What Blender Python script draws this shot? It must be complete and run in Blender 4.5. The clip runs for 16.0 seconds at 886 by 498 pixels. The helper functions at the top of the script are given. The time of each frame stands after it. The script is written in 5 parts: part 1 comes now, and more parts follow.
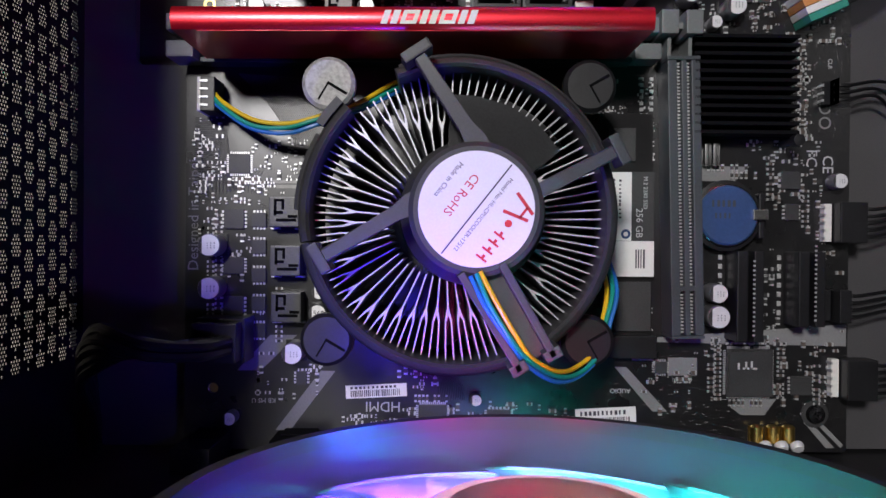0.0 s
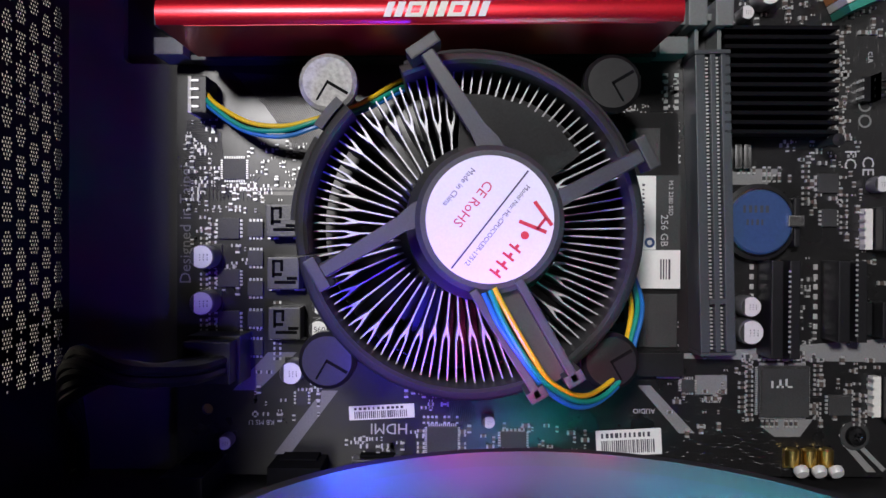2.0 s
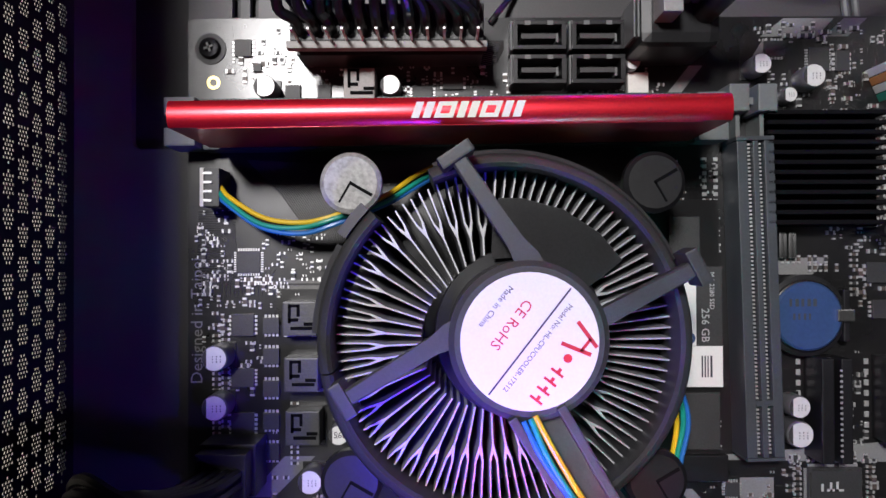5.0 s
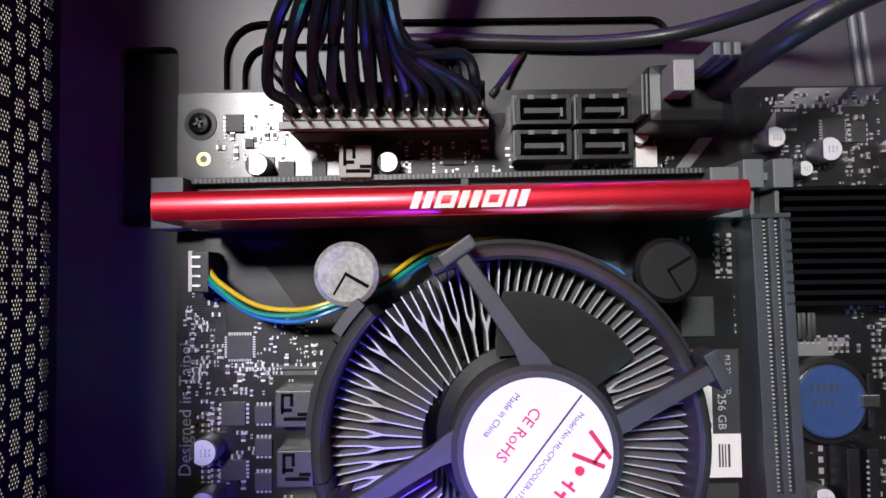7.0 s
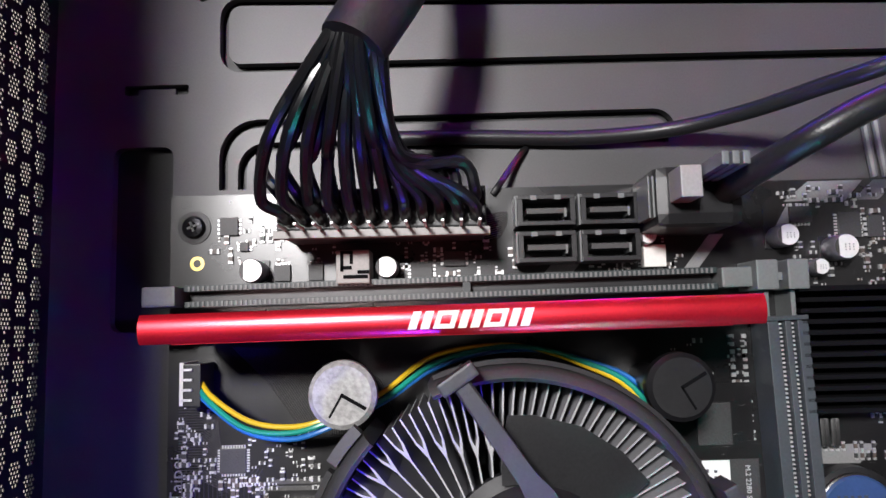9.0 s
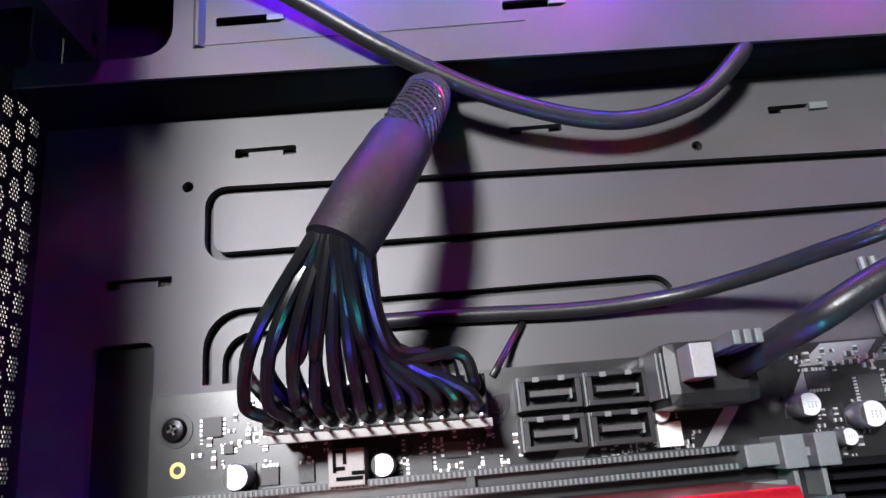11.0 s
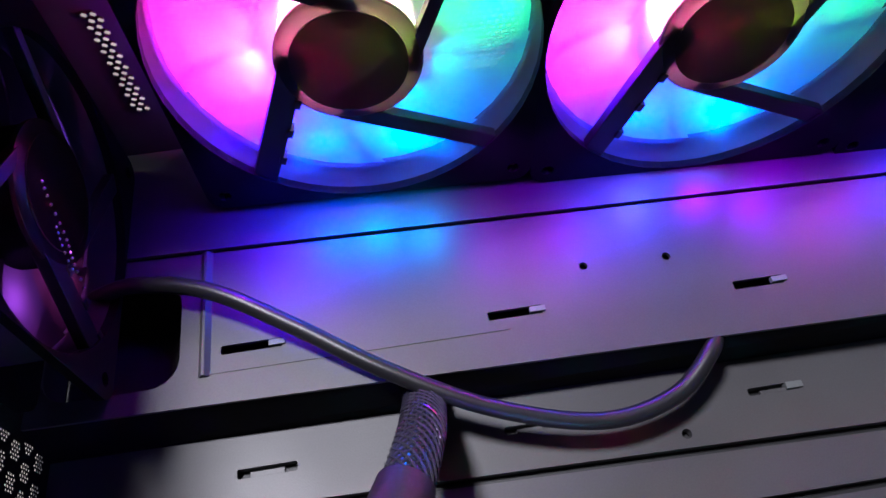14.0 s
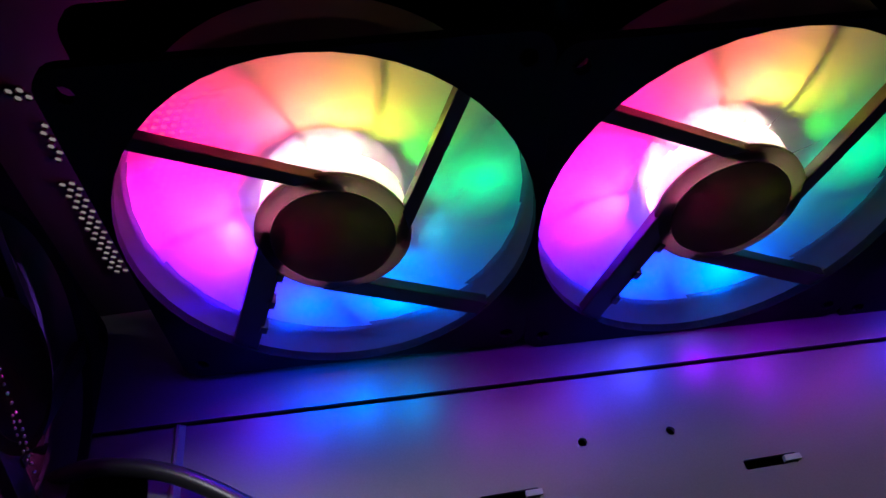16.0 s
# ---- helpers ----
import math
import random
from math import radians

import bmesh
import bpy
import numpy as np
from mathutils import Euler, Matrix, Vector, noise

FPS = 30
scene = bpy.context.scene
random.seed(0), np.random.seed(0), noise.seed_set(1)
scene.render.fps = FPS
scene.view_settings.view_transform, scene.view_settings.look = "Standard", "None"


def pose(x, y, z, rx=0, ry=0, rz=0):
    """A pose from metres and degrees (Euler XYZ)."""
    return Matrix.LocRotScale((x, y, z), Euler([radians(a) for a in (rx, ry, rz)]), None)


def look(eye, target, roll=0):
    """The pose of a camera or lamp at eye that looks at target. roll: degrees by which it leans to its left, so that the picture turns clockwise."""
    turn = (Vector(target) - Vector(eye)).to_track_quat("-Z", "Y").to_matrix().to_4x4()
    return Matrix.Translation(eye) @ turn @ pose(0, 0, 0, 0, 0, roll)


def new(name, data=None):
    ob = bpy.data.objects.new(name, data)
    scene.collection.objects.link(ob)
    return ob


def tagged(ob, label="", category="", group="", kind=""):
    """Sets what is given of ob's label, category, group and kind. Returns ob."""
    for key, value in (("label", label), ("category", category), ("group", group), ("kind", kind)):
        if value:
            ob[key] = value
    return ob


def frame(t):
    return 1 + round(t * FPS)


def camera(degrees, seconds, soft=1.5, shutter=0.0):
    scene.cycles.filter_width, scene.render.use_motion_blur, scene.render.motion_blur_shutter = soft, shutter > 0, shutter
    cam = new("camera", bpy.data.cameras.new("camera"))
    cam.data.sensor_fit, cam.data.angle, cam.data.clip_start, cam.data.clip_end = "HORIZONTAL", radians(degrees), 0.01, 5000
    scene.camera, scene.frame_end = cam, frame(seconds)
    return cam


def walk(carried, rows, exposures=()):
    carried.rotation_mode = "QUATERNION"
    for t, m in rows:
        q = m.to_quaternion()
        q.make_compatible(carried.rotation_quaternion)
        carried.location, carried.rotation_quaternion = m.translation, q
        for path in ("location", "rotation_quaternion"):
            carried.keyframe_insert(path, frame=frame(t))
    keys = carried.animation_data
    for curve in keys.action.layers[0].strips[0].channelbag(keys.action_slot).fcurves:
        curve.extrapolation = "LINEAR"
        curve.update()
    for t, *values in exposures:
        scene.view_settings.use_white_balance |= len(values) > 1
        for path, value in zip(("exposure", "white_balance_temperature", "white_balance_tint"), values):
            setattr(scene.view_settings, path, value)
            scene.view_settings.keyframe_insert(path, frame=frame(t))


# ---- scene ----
# ---- camera and walk ----
cam = camera(63.4, 16.0)
PATH = [
    (0.0, 0.06017, 0.05658, 0.24932, -0.309, -0.616, 0.499),
    (0.5, 0.06043, 0.05509, 0.24800, 0.233, 0.042, 0.354),
    (1.0, 0.06014, 0.05723, 0.24002, 0.372, 0.002, -0.099),
    (1.5, 0.05928, 0.05645, 0.23761, 0.414, 0.384, -0.074),
    (2.0, 0.05979, 0.06043, 0.23270, -0.479, 0.013, 0.218),
    (2.5, 0.06018, 0.06117, 0.22993, -1.383, -0.068, 0.403),
    (3.0, 0.05681, 0.06307, 0.23027, -0.426, -0.146, 0.910),
    (3.5, 0.05528, 0.06748, 0.22690, 0.222, -0.024, 0.534),
    (4.0, 0.05455, 0.07306, 0.22594, 0.315, 0.049, 0.173),
    (4.2, 0.05356, 0.07598, 0.22504, 0.416, 0.105, 0.035),
    (6.3, 0.05074, 0.09467, 0.21405, 1.706, -0.008, -0.304),
    (6.5, 0.05019, 0.09675, 0.21363, 2.261, 0.117, -0.325),
    (7.0, 0.05211, 0.10105, 0.21067, 2.570, 0.115, -0.645),
    (7.5, 0.05263, 0.10595, 0.20967, 4.171, 0.749, -1.097),
    (8.0, 0.05386, 0.10945, 0.20626, 4.687, 0.769, -1.188),
    (8.5, 0.05417, 0.11295, 0.20386, 5.424, 0.538, -1.133),
    (8.7, 0.05419, 0.11518, 0.20464, 5.564, 0.784, -1.153),
    (10.8, 0.05395, 0.12998, 0.19846, 15.348, 0.950, -4.524),
    (11.0, 0.05441, 0.13220, 0.19794, 16.754, 0.897, -4.620),
    (11.5, 0.05224, 0.13591, 0.19973, 19.764, 1.026, -5.063),
    (12.0, 0.05300, 0.13906, 0.20098, 24.139, 1.487, -6.296),
    (12.5, 0.05187, 0.14659, 0.20240, 26.812, 1.019, -8.714),
    (13.0, 0.05149, 0.15232, 0.20777, 28.437, 0.923, -9.339),
    (13.5, 0.05057, 0.15393, 0.21638, 30.891, 0.882, -8.269),
    (14.0, 0.05466, 0.15699, 0.21946, 32.738, 1.504, -8.718),
    (14.5, 0.05622, 0.16765, 0.22594, 35.572, 0.589, -9.644),
    (15.0, 0.05845, 0.17052, 0.22839, 36.814, -0.046, -9.255),
    (15.5, 0.05813, 0.17856, 0.22586, 41.287, 1.295, -8.894),
    (16.0, 0.05958, 0.17952, 0.22251, 41.040, 1.109, -9.009),
]
EXPOSURES = [(0.0, -1.25, 6500, 10), (2.5, -1.1, 6500, 10), (4.0, -1.0, 6500, 10), (7.0, -0.7, 6500, 10), (8.7, -0.45, 6500, 10), (11.0, 0.1, 6200, 10), (11.7, 0.05, 6200, 10), (12.5, -0.15, 6000, 18), (13.5, -0.3, 5900, 19), (14.5, -1.05, 5900, 16), (16.0, -1.85, 5900, 15)]
walk(cam, [(t, pose(x, y, z, rx, ry, rz)) for t, x, y, z, rx, ry, rz in PATH], EXPOSURES)

# ---- world and lights ----
world = bpy.data.worlds.new("dim_room")
world.use_nodes = True
scene.world = world
world.node_tree.nodes["Background"].inputs["Color"].default_value = (0.9, 0.82, 0.72, 1)
world.node_tree.nodes["Background"].inputs["Strength"].default_value = 0.006


def lamp(name, kind, m, power, colour, size):
    data = bpy.data.lights.new(name, kind)
    data.energy, data.color = power, colour
    if kind == "AREA":
        data.shape, data.size = "DISK", size
    else:
        data.shadow_soft_size = size
    ob = new(name, data)
    ob.matrix_world = m
    return ob


# desk lamp over the open side of the case
lamp("desk_lamp_light", "AREA", look((-0.17, 0.39, 1.0), (0.05, 0.12, 0.0)), 19.8, (1.0, 0.97, 0.97), 0.15)


# ---- materials ----
def material(name, base, rough=0.5, metal=0.0, vary=0.25, grain=400.0, bump=0.08, spec=0.5, coat=0.0, coat_rough=0.15, second=None, wear=60.0, trans=0.0, emit=None, alpha_sub=0.0):
    m = bpy.data.materials.new(name)
    m.use_nodes = True
    n, l = m.node_tree.nodes, m.node_tree.links
    b = n["Principled BSDF"]
    tc = n.new("ShaderNodeTexCoord")
    n1 = n.new("ShaderNodeTexNoise")
    n1.inputs["Scale"].default_value, n1.inputs["Detail"].default_value = wear, 4
    n2 = n.new("ShaderNodeTexNoise")
    n2.inputs["Scale"].default_value, n2.inputs["Detail"].default_value = grain, 3
    l.new(tc.outputs["Object"], n1.inputs["Vector"])
    l.new(tc.outputs["Object"], n2.inputs["Vector"])
    mix = n.new("ShaderNodeMix")
    mix.data_type = "RGBA"
    add = n.new("ShaderNodeMath")
    add.operation = "ADD"
    l.new(n1.outputs["Fac"], add.inputs[0])
    l.new(n2.outputs["Fac"], add.inputs[1])
    ramp = n.new("ShaderNodeMapRange")
    ramp.inputs["From Min"].default_value, ramp.inputs["From Max"].default_value = 0.7, 1.3
    l.new(add.outputs[0], ramp.inputs["Value"])
    l.new(ramp.outputs["Result"], mix.inputs["Factor"])
    lo = [c * (1 - vary) for c in base]
    hi = list(second) if second else [min(1, c * (1 + vary)) for c in base]
    mix.inputs["A"].default_value, mix.inputs["B"].default_value = (*lo, 1), (*hi, 1)
    l.new(mix.outputs["Result"], b.inputs["Base Color"])
    rr = n.new("ShaderNodeMapRange")
    rr.inputs["To Min"].default_value, rr.inputs["To Max"].default_value = max(0.03, rough * 0.8), min(1, rough * 1.2)
    l.new(n1.outputs["Fac"], rr.inputs["Value"])
    l.new(rr.outputs["Result"], b.inputs["Roughness"])
    b.inputs["Metallic"].default_value = metal
    b.inputs["Specular IOR Level"].default_value = spec
    b.inputs["Coat Weight"].default_value = coat
    b.inputs["Coat Roughness"].default_value = coat_rough
    b.inputs["Transmission Weight"].default_value = trans
    if bump:
        bu = n.new("ShaderNodeBump")
        bu.inputs["Strength"].default_value, bu.inputs["Distance"].default_value = bump, 0.0005
        l.new(n2.outputs["Fac"], bu.inputs["Height"])
        l.new(bu.outputs["Normal"], b.inputs["Normal"])
    if emit:
        b.inputs["Emission Color"].default_value, b.inputs["Emission Strength"].default_value = (*emit[:3], 1), emit[3]
    return m


def translucent(name, colour, clear=0.15, thru=0.9):
    """Frosted plastic that lets light through."""
    m = bpy.data.materials.new(name)
    m.use_nodes = True
    n, l = m.node_tree.nodes, m.node_tree.links
    n.remove(n["Principled BSDF"])
    out = n["Material Output"]
    d, t, g, p = (n.new("ShaderNodeBsdf" + k) for k in ("Diffuse", "Translucent", "Glossy", "Transparent"))
    no = n.new("ShaderNodeTexNoise")
    no.inputs["Scale"].default_value = 90
    mr = n.new("ShaderNodeMapRange")
    mr.inputs["To Min"].default_value, mr.inputs["To Max"].default_value = 0.25, 0.4
    l.new(no.outputs["Fac"], mr.inputs["Value"])
    l.new(mr.outputs["Result"], g.inputs["Roughness"])
    for k in (d, t):
        k.inputs["Color"].default_value = (*colour, 1)
    a, b2, c = (n.new("ShaderNodeMixShader") for _ in range(3))
    a.inputs[0].default_value, b2.inputs[0].default_value, c.inputs[0].default_value = thru, 0.02, clear
    l.new(d.outputs[0], a.inputs[1])
    l.new(t.outputs[0], a.inputs[2])
    l.new(a.outputs[0], b2.inputs[1])
    l.new(g.outputs[0], b2.inputs[2])
    l.new(b2.outputs[0], c.inputs[1])
    l.new(p.outputs[0], c.inputs[2])
    l.new(c.outputs[0], out.inputs["Surface"])
    return m


CASE = material("case_paint", (0.062, 0.06, 0.063), 0.44, 0.0, 0.12, 1800, 0.06, 0.5, wear=25)
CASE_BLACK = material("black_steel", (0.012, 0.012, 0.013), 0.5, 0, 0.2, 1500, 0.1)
PCB = material("black_solder_mask", (0.007, 0.007, 0.008), 0.29, 0, 0.3, 3000, 0.02, 0.7, coat=0.0, second=(0.013, 0.0125, 0.013), wear=60)
pn, pl = PCB.node_tree.nodes, PCB.node_tree.links
cells = pn.new("ShaderNodeTexVoronoi")
cells.distance, cells.inputs["Scale"].default_value = "CHEBYCHEV", 420
pl.new(pn["Texture Coordinate"].outputs["Object"], cells.inputs["Vector"])
steps = pn.new("ShaderNodeMath")
steps.operation, steps.inputs[1].default_value = "GREATER_THAN", 0.34
pl.new(cells.outputs["Distance"], steps.inputs[0])
relief = pn.new("ShaderNodeBump")
relief.inputs["Strength"].default_value, relief.inputs["Distance"].default_value = 0.35, 0.00012
pl.new(steps.outputs[0], relief.inputs["Height"])
pl.new(pn["Bump"].outputs["Normal"], relief.inputs["Normal"])
pl.new(relief.outputs["Normal"], pn["Principled BSDF"].inputs["Normal"])
PLASTIC = material("black_plastic", (0.009, 0.009, 0.0105), 0.4, 0, 0.3, 1200, 0.05)
FANGREY = material("dark_grey_plastic", (0.037, 0.037, 0.04), 0.5, 0, 0.2, 1500, 0.1)
SLOTGREY = material("slate_plastic", (0.05, 0.058, 0.066), 0.45, 0, 0.15, 1500, 0.05)
DIMMGREY = material("dark_teal_plastic", (0.018, 0.028, 0.03), 0.45, 0, 0.15, 1500, 0.05)
CLIPGREY = material("light_grey_plastic", (0.14, 0.15, 0.15), 0.5, 0, 0.1, 1500, 0.05)
PINGREY = material("chalky_grey_plastic", (0.34, 0.335, 0.33), 0.5, 0, 0.35, 900, 0.25, wear=220)
WHITE = material("white_plastic", (0.75, 0.74, 0.7), 0.5, 0, 0.06, 1500, 0.05)
PALEGREY = material("pale_grey_plastic", (0.3, 0.29, 0.28), 0.5, 0, 0.1, 1500, 0.05)
PAPER = material("white_label_paper", (0.8, 0.79, 0.78), 0.55, 0, 0.04, 1500, 0.05)
SILK = material("white_silkscreen", (0.5, 0.5, 0.5), 0.6, 0, 0.15, 2000, 0.05)
SILKGREY = material("grey_silkscreen", (0.2, 0.2, 0.2), 0.6, 0, 0.15, 2000, 0.05)
SOLDER = material("tin_solder", (0.6, 0.6, 0.6), 0.38, 0.6, 0.15, 1500, 0.2)
STEEL = material("bright_steel", (0.7, 0.7, 0.7), 0.25, 1.0, 0.1, 900, 0.05)
BLACKSTEEL = material("blackened_steel", (0.06, 0.06, 0.065), 0.25, 0.9, 0.2, 900, 0.1)
ALU = material("aluminium_fin", (0.44, 0.44, 0.46), 0.42, 0.35, 0.08, 900, 0.1)
CAPTOP = material("capacitor_top", (0.8, 0.8, 0.8), 0.45, 0.3, 0.06, 900, 0.1)
CAPSLEEVE = material("capacitor_sleeve", (0.25, 0.25, 0.27), 0.35, 0.6, 0.15, 900, 0.05)
CHOKE = material("ferrite_grey", (0.045, 0.045, 0.046), 0.42, 0, 0.25, 1500, 0.2, 0.7)
CHIP = material("chip_epoxy", (0.035, 0.035, 0.036), 0.5, 0, 0.2, 1800, 0.2)
CERAMIC = material("ceramic_brown", (0.09, 0.07, 0.06), 0.5, 0, 0.2, 1500, 0.1)
RED = material("red_anodised", (0.7, 0.012, 0.03), 0.36, 0.75, 0.08, 1500, 0.08, 0.5, coat=1.0, coat_rough=0.24)
GOLD = material("gold_plate", (0.85, 0.62, 0.2), 0.3, 1.0, 0.1, 900, 0.1)
BATT = material("blue_battery_film", (0.035, 0.075, 0.19), 0.4, 0.1, 0.12, 900, 0.1)
HEATSINK = material("black_anodised_and_shade", (0.004, 0.004, 0.005), 0.85, 0.0, 0.2, 1200, 0.1, 0.1)
RUBBER = material("cable_rubber", (0.017, 0.017, 0.019), 0.36, 0, 0.2, 1500, 0.15)
WIRE = material("wire_black", (0.006, 0.006, 0.007), 0.3, 0, 0.2, 900, 0.05)
SLEEVE = material("glossy_sleeve", (0.02, 0.02, 0.03), 0.16, 0, 0.2, 700, 0.3, 0.8)
TAPE = material("heat_shrink", (0.016, 0.015, 0.017), 0.5, 0, 0.2, 800, 0.2)
YELLOW = material("yellow_wire", (0.75, 0.5, 0.02), 0.35, 0, 0.1, 900, 0.05)
GREEN = material("green_wire", (0.01, 0.3, 0.22), 0.35, 0, 0.1, 900, 0.05)
BLUE = material("blue_wire", (0.02, 0.16, 0.5), 0.35, 0, 0.1, 900, 0.05)
REDINK = material("red_ink", (0.6, 0.02, 0.04), 0.5, 0, 0.1, 900, 0)
INK = material("dark_ink", (0.05, 0.04, 0.06), 0.5, 0, 0.1, 900, 0)
ORANGE = material("orange_plastic", (0.6, 0.25, 0.08), 0.5, 0, 0.1, 900, 0.05)
TEAL = material("green_plastic", (0.03, 0.25, 0.18), 0.5, 0, 0.1, 900, 0.05)
BLADE = translucent("frosted_blade", (0.72, 0.72, 0.74), 0.36)
TINTED = translucent("tinted_blade", (0.5, 0.5, 0.52), 0.12, 0.96)
HUBSKIN = translucent("smoked_hub", (0.42, 0.38, 0.38), 0.0, 0.97)
DARKHUB = translucent("dark_smoked_hub", (0.2, 0.17, 0.17), 0.0, 0.97)
SMOKE = translucent("smoked_plastic", (0.1, 0.09, 0.1), 0.0)
HALO = translucent("frosted_ring", (0.08, 0.08, 0.085), 0.0, 0.6)
FROST = translucent("frosted_shroud", (0.08, 0.08, 0.1), 0.0, 0.5)


# ---- builders ----
def part(name, bm, mat, parent=None, label="", smooth=False):
    me = bpy.data.meshes.new(name)
    bmesh.ops.recalc_face_normals(bm, faces=bm.faces)
    bm.to_mesh(me)
    bm.free()
    me.materials.append(mat)
    if smooth:
        me.polygons.foreach_set("use_smooth", [True] * len(me.polygons))
        me.set_sharp_from_angle(angle=radians(35))
    ob = new(name, me)
    if parent:
        ob.parent = parent
    if label:
        ob["label"] = label
    return ob


def thing(name, label, category, m=None, group="", kind=""):
    ob = new(name)
    ob.empty_display_size = 0.01
    ob.matrix_basis = m or Matrix()
    return tagged(ob, label, category, group, kind)


def again(ob, name, parent, m):
    """One more part on the same mesh."""
    o = new(name, ob.data)
    o.parent = parent
    o.matrix_basis = m
    return o


def box(bm, x0, x1, y0, y1, z0, z1, bevel=0.0, m=None):
    r = bmesh.ops.create_cube(bm, size=1)
    vs = r["verts"]
    for v in vs:
        v.co = Vector((x0 + (v.co.x + 0.5) * (x1 - x0), y0 + (v.co.y + 0.5) * (y1 - y0), z0 + (v.co.z + 0.5) * (z1 - z0)))
    if bevel:
        es = list({e for v in vs for e in v.link_edges})
        r = bmesh.ops.bevel(bm, geom=es, offset=bevel, segments=2, affect="EDGES", profile=0.7)
        vs = list({v for f in r["faces"] for v in f.verts} | {v for v in vs if v.is_valid})
    if m:
        bmesh.ops.transform(bm, matrix=m, verts=vs)
    return bm


def boxed(x0, x1, y0, y1, z0, z1, bevel=0.0, m=None):
    return box(bmesh.new(), x0, x1, y0, y1, z0, z1, bevel, m)


def lathe(bm, profile, n=32, m=None):
    """Turns (radius, z) pairs about the z axis."""
    rings = []
    for r, z in profile:
        if r < 1e-6:
            rings.append([bm.verts.new((0, 0, z))])
        else:
            rings.append([bm.verts.new((r * math.cos(2 * math.pi * i / n), r * math.sin(2 * math.pi * i / n), z)) for i in range(n)])
    for a, b in zip(rings, rings[1:]):
        for i in range(n):
            j = (i + 1) % n
            q = [a[i % len(a)], a[j % len(a)], b[j % len(b)], b[i % len(b)]]
            q = list(dict.fromkeys(q))
            if len(q) > 2:
                bm.faces.new(q)
    if m:
        bmesh.ops.transform(bm, matrix=m, verts=[v for r in rings for v in r])
    return bm


def turned(profile, n=32, m=None):
    return lathe(bmesh.new(), profile, n, m)


def curve_points(pts, steps=8):
    """A smooth line through the points."""
    p = [Vector(q) for q in pts]
    p = [2 * p[0] - p[1], *p, 2 * p[-1] - p[-2]]
    out = []
    for i in range(1, len(p) - 2):
        a, b, c, d = p[i - 1:i + 3]
        for k in range(steps):
            t = k / steps
            out.append(0.5 * (2 * b + (c - a) * t + (2 * a - 5 * b + 4 * c - d) * t * t + (3 * b - a - 3 * c + d) * t ** 3))
    return out + [p[-2]]


def tube(bm, pts, r, n=10, steps=8, flat=1.0):
    line = curve_points(pts, steps)
    up, rings = Vector((0.013, 0.021, 1)).normalized(), []
    for i, c in enumerate(line):
        d = (line[min(i + 1, len(line) - 1)] - line[max(i - 1, 0)]).normalized()
        side = d.cross(up)
        side = side.normalized() if side.length > 1e-3 else Vector((1, 0, 0))
        up = side.cross(d).normalized()
        rad = r(i / (len(line) - 1)) if callable(r) else r
        rings.append([bm.verts.new(c + rad * (math.cos(2 * math.pi * k / n) * side + flat * math.sin(2 * math.pi * k / n) * up)) for k in range(n)])
    for a, b in zip(rings, rings[1:]):
        for k in range(n):
            bm.faces.new((a[k], a[(k + 1) % n], b[(k + 1) % n], b[k]))
    bm.faces.new(rings[0][::-1])
    bm.faces.new(rings[-1])
    return bm


def rounded(x0, x1, y0, y1, r, n=5):
    """Outline of a rectangle with round corners."""
    out = []
    for cx, cy, a in ((x1 - r, y1 - r, 0), (x0 + r, y1 - r, 90), (x0 + r, y0 + r, 180), (x1 - r, y0 + r, 270)):
        out += [(cx + r * math.cos(radians(a + 90 * k / n)), cy + r * math.sin(radians(a + 90 * k / n))) for k in range(n + 1)]
    return out


def circle(x, y, r, n=16):
    return [(x + r * math.cos(2 * math.pi * k / n), y + r * math.sin(2 * math.pi * k / n)) for k in range(n)]


def plate(outline, holes, z0, z1):
    """A flat plate with holes cut through it."""
    bm = bmesh.new()
    for loop in (outline, *holes):
        vs = [bm.verts.new((x, y, z1)) for x, y in loop]
        for a, b in zip(vs, vs[1:] + vs[:1]):
            bm.edges.new((a, b))
    bmesh.ops.triangle_fill(bm, use_beauty=True, edges=bm.edges[:])
    r = bmesh.ops.extrude_face_region(bm, geom=bm.faces[:])
    bmesh.ops.translate(bm, vec=(0, 0, z0 - z1), verts=[v for v in r["geom"] if isinstance(v, bmesh.types.BMVert)])
    return bm


def words(text, size, m, mat, parent, name="lettering", depth=0.00005, align="CENTER"):
    data = bpy.data.curves.new(name, "FONT")
    data.body, data.size, data.align_x, data.align_y, data.extrude, data.resolution_u = text, size, align, "CENTER", depth, 2
    tmp = new(name + "_curve", data)
    bpy.context.view_layer.update()
    me = bpy.data.meshes.new_from_object(tmp.evaluated_get(bpy.context.evaluated_depsgraph_get()))
    bpy.data.objects.remove(tmp)
    bpy.data.curves.remove(data)
    me.materials.clear()
    me.materials.append(mat)
    ob = new(name, me)
    ob.parent = parent
    ob.matrix_basis = m
    return ob


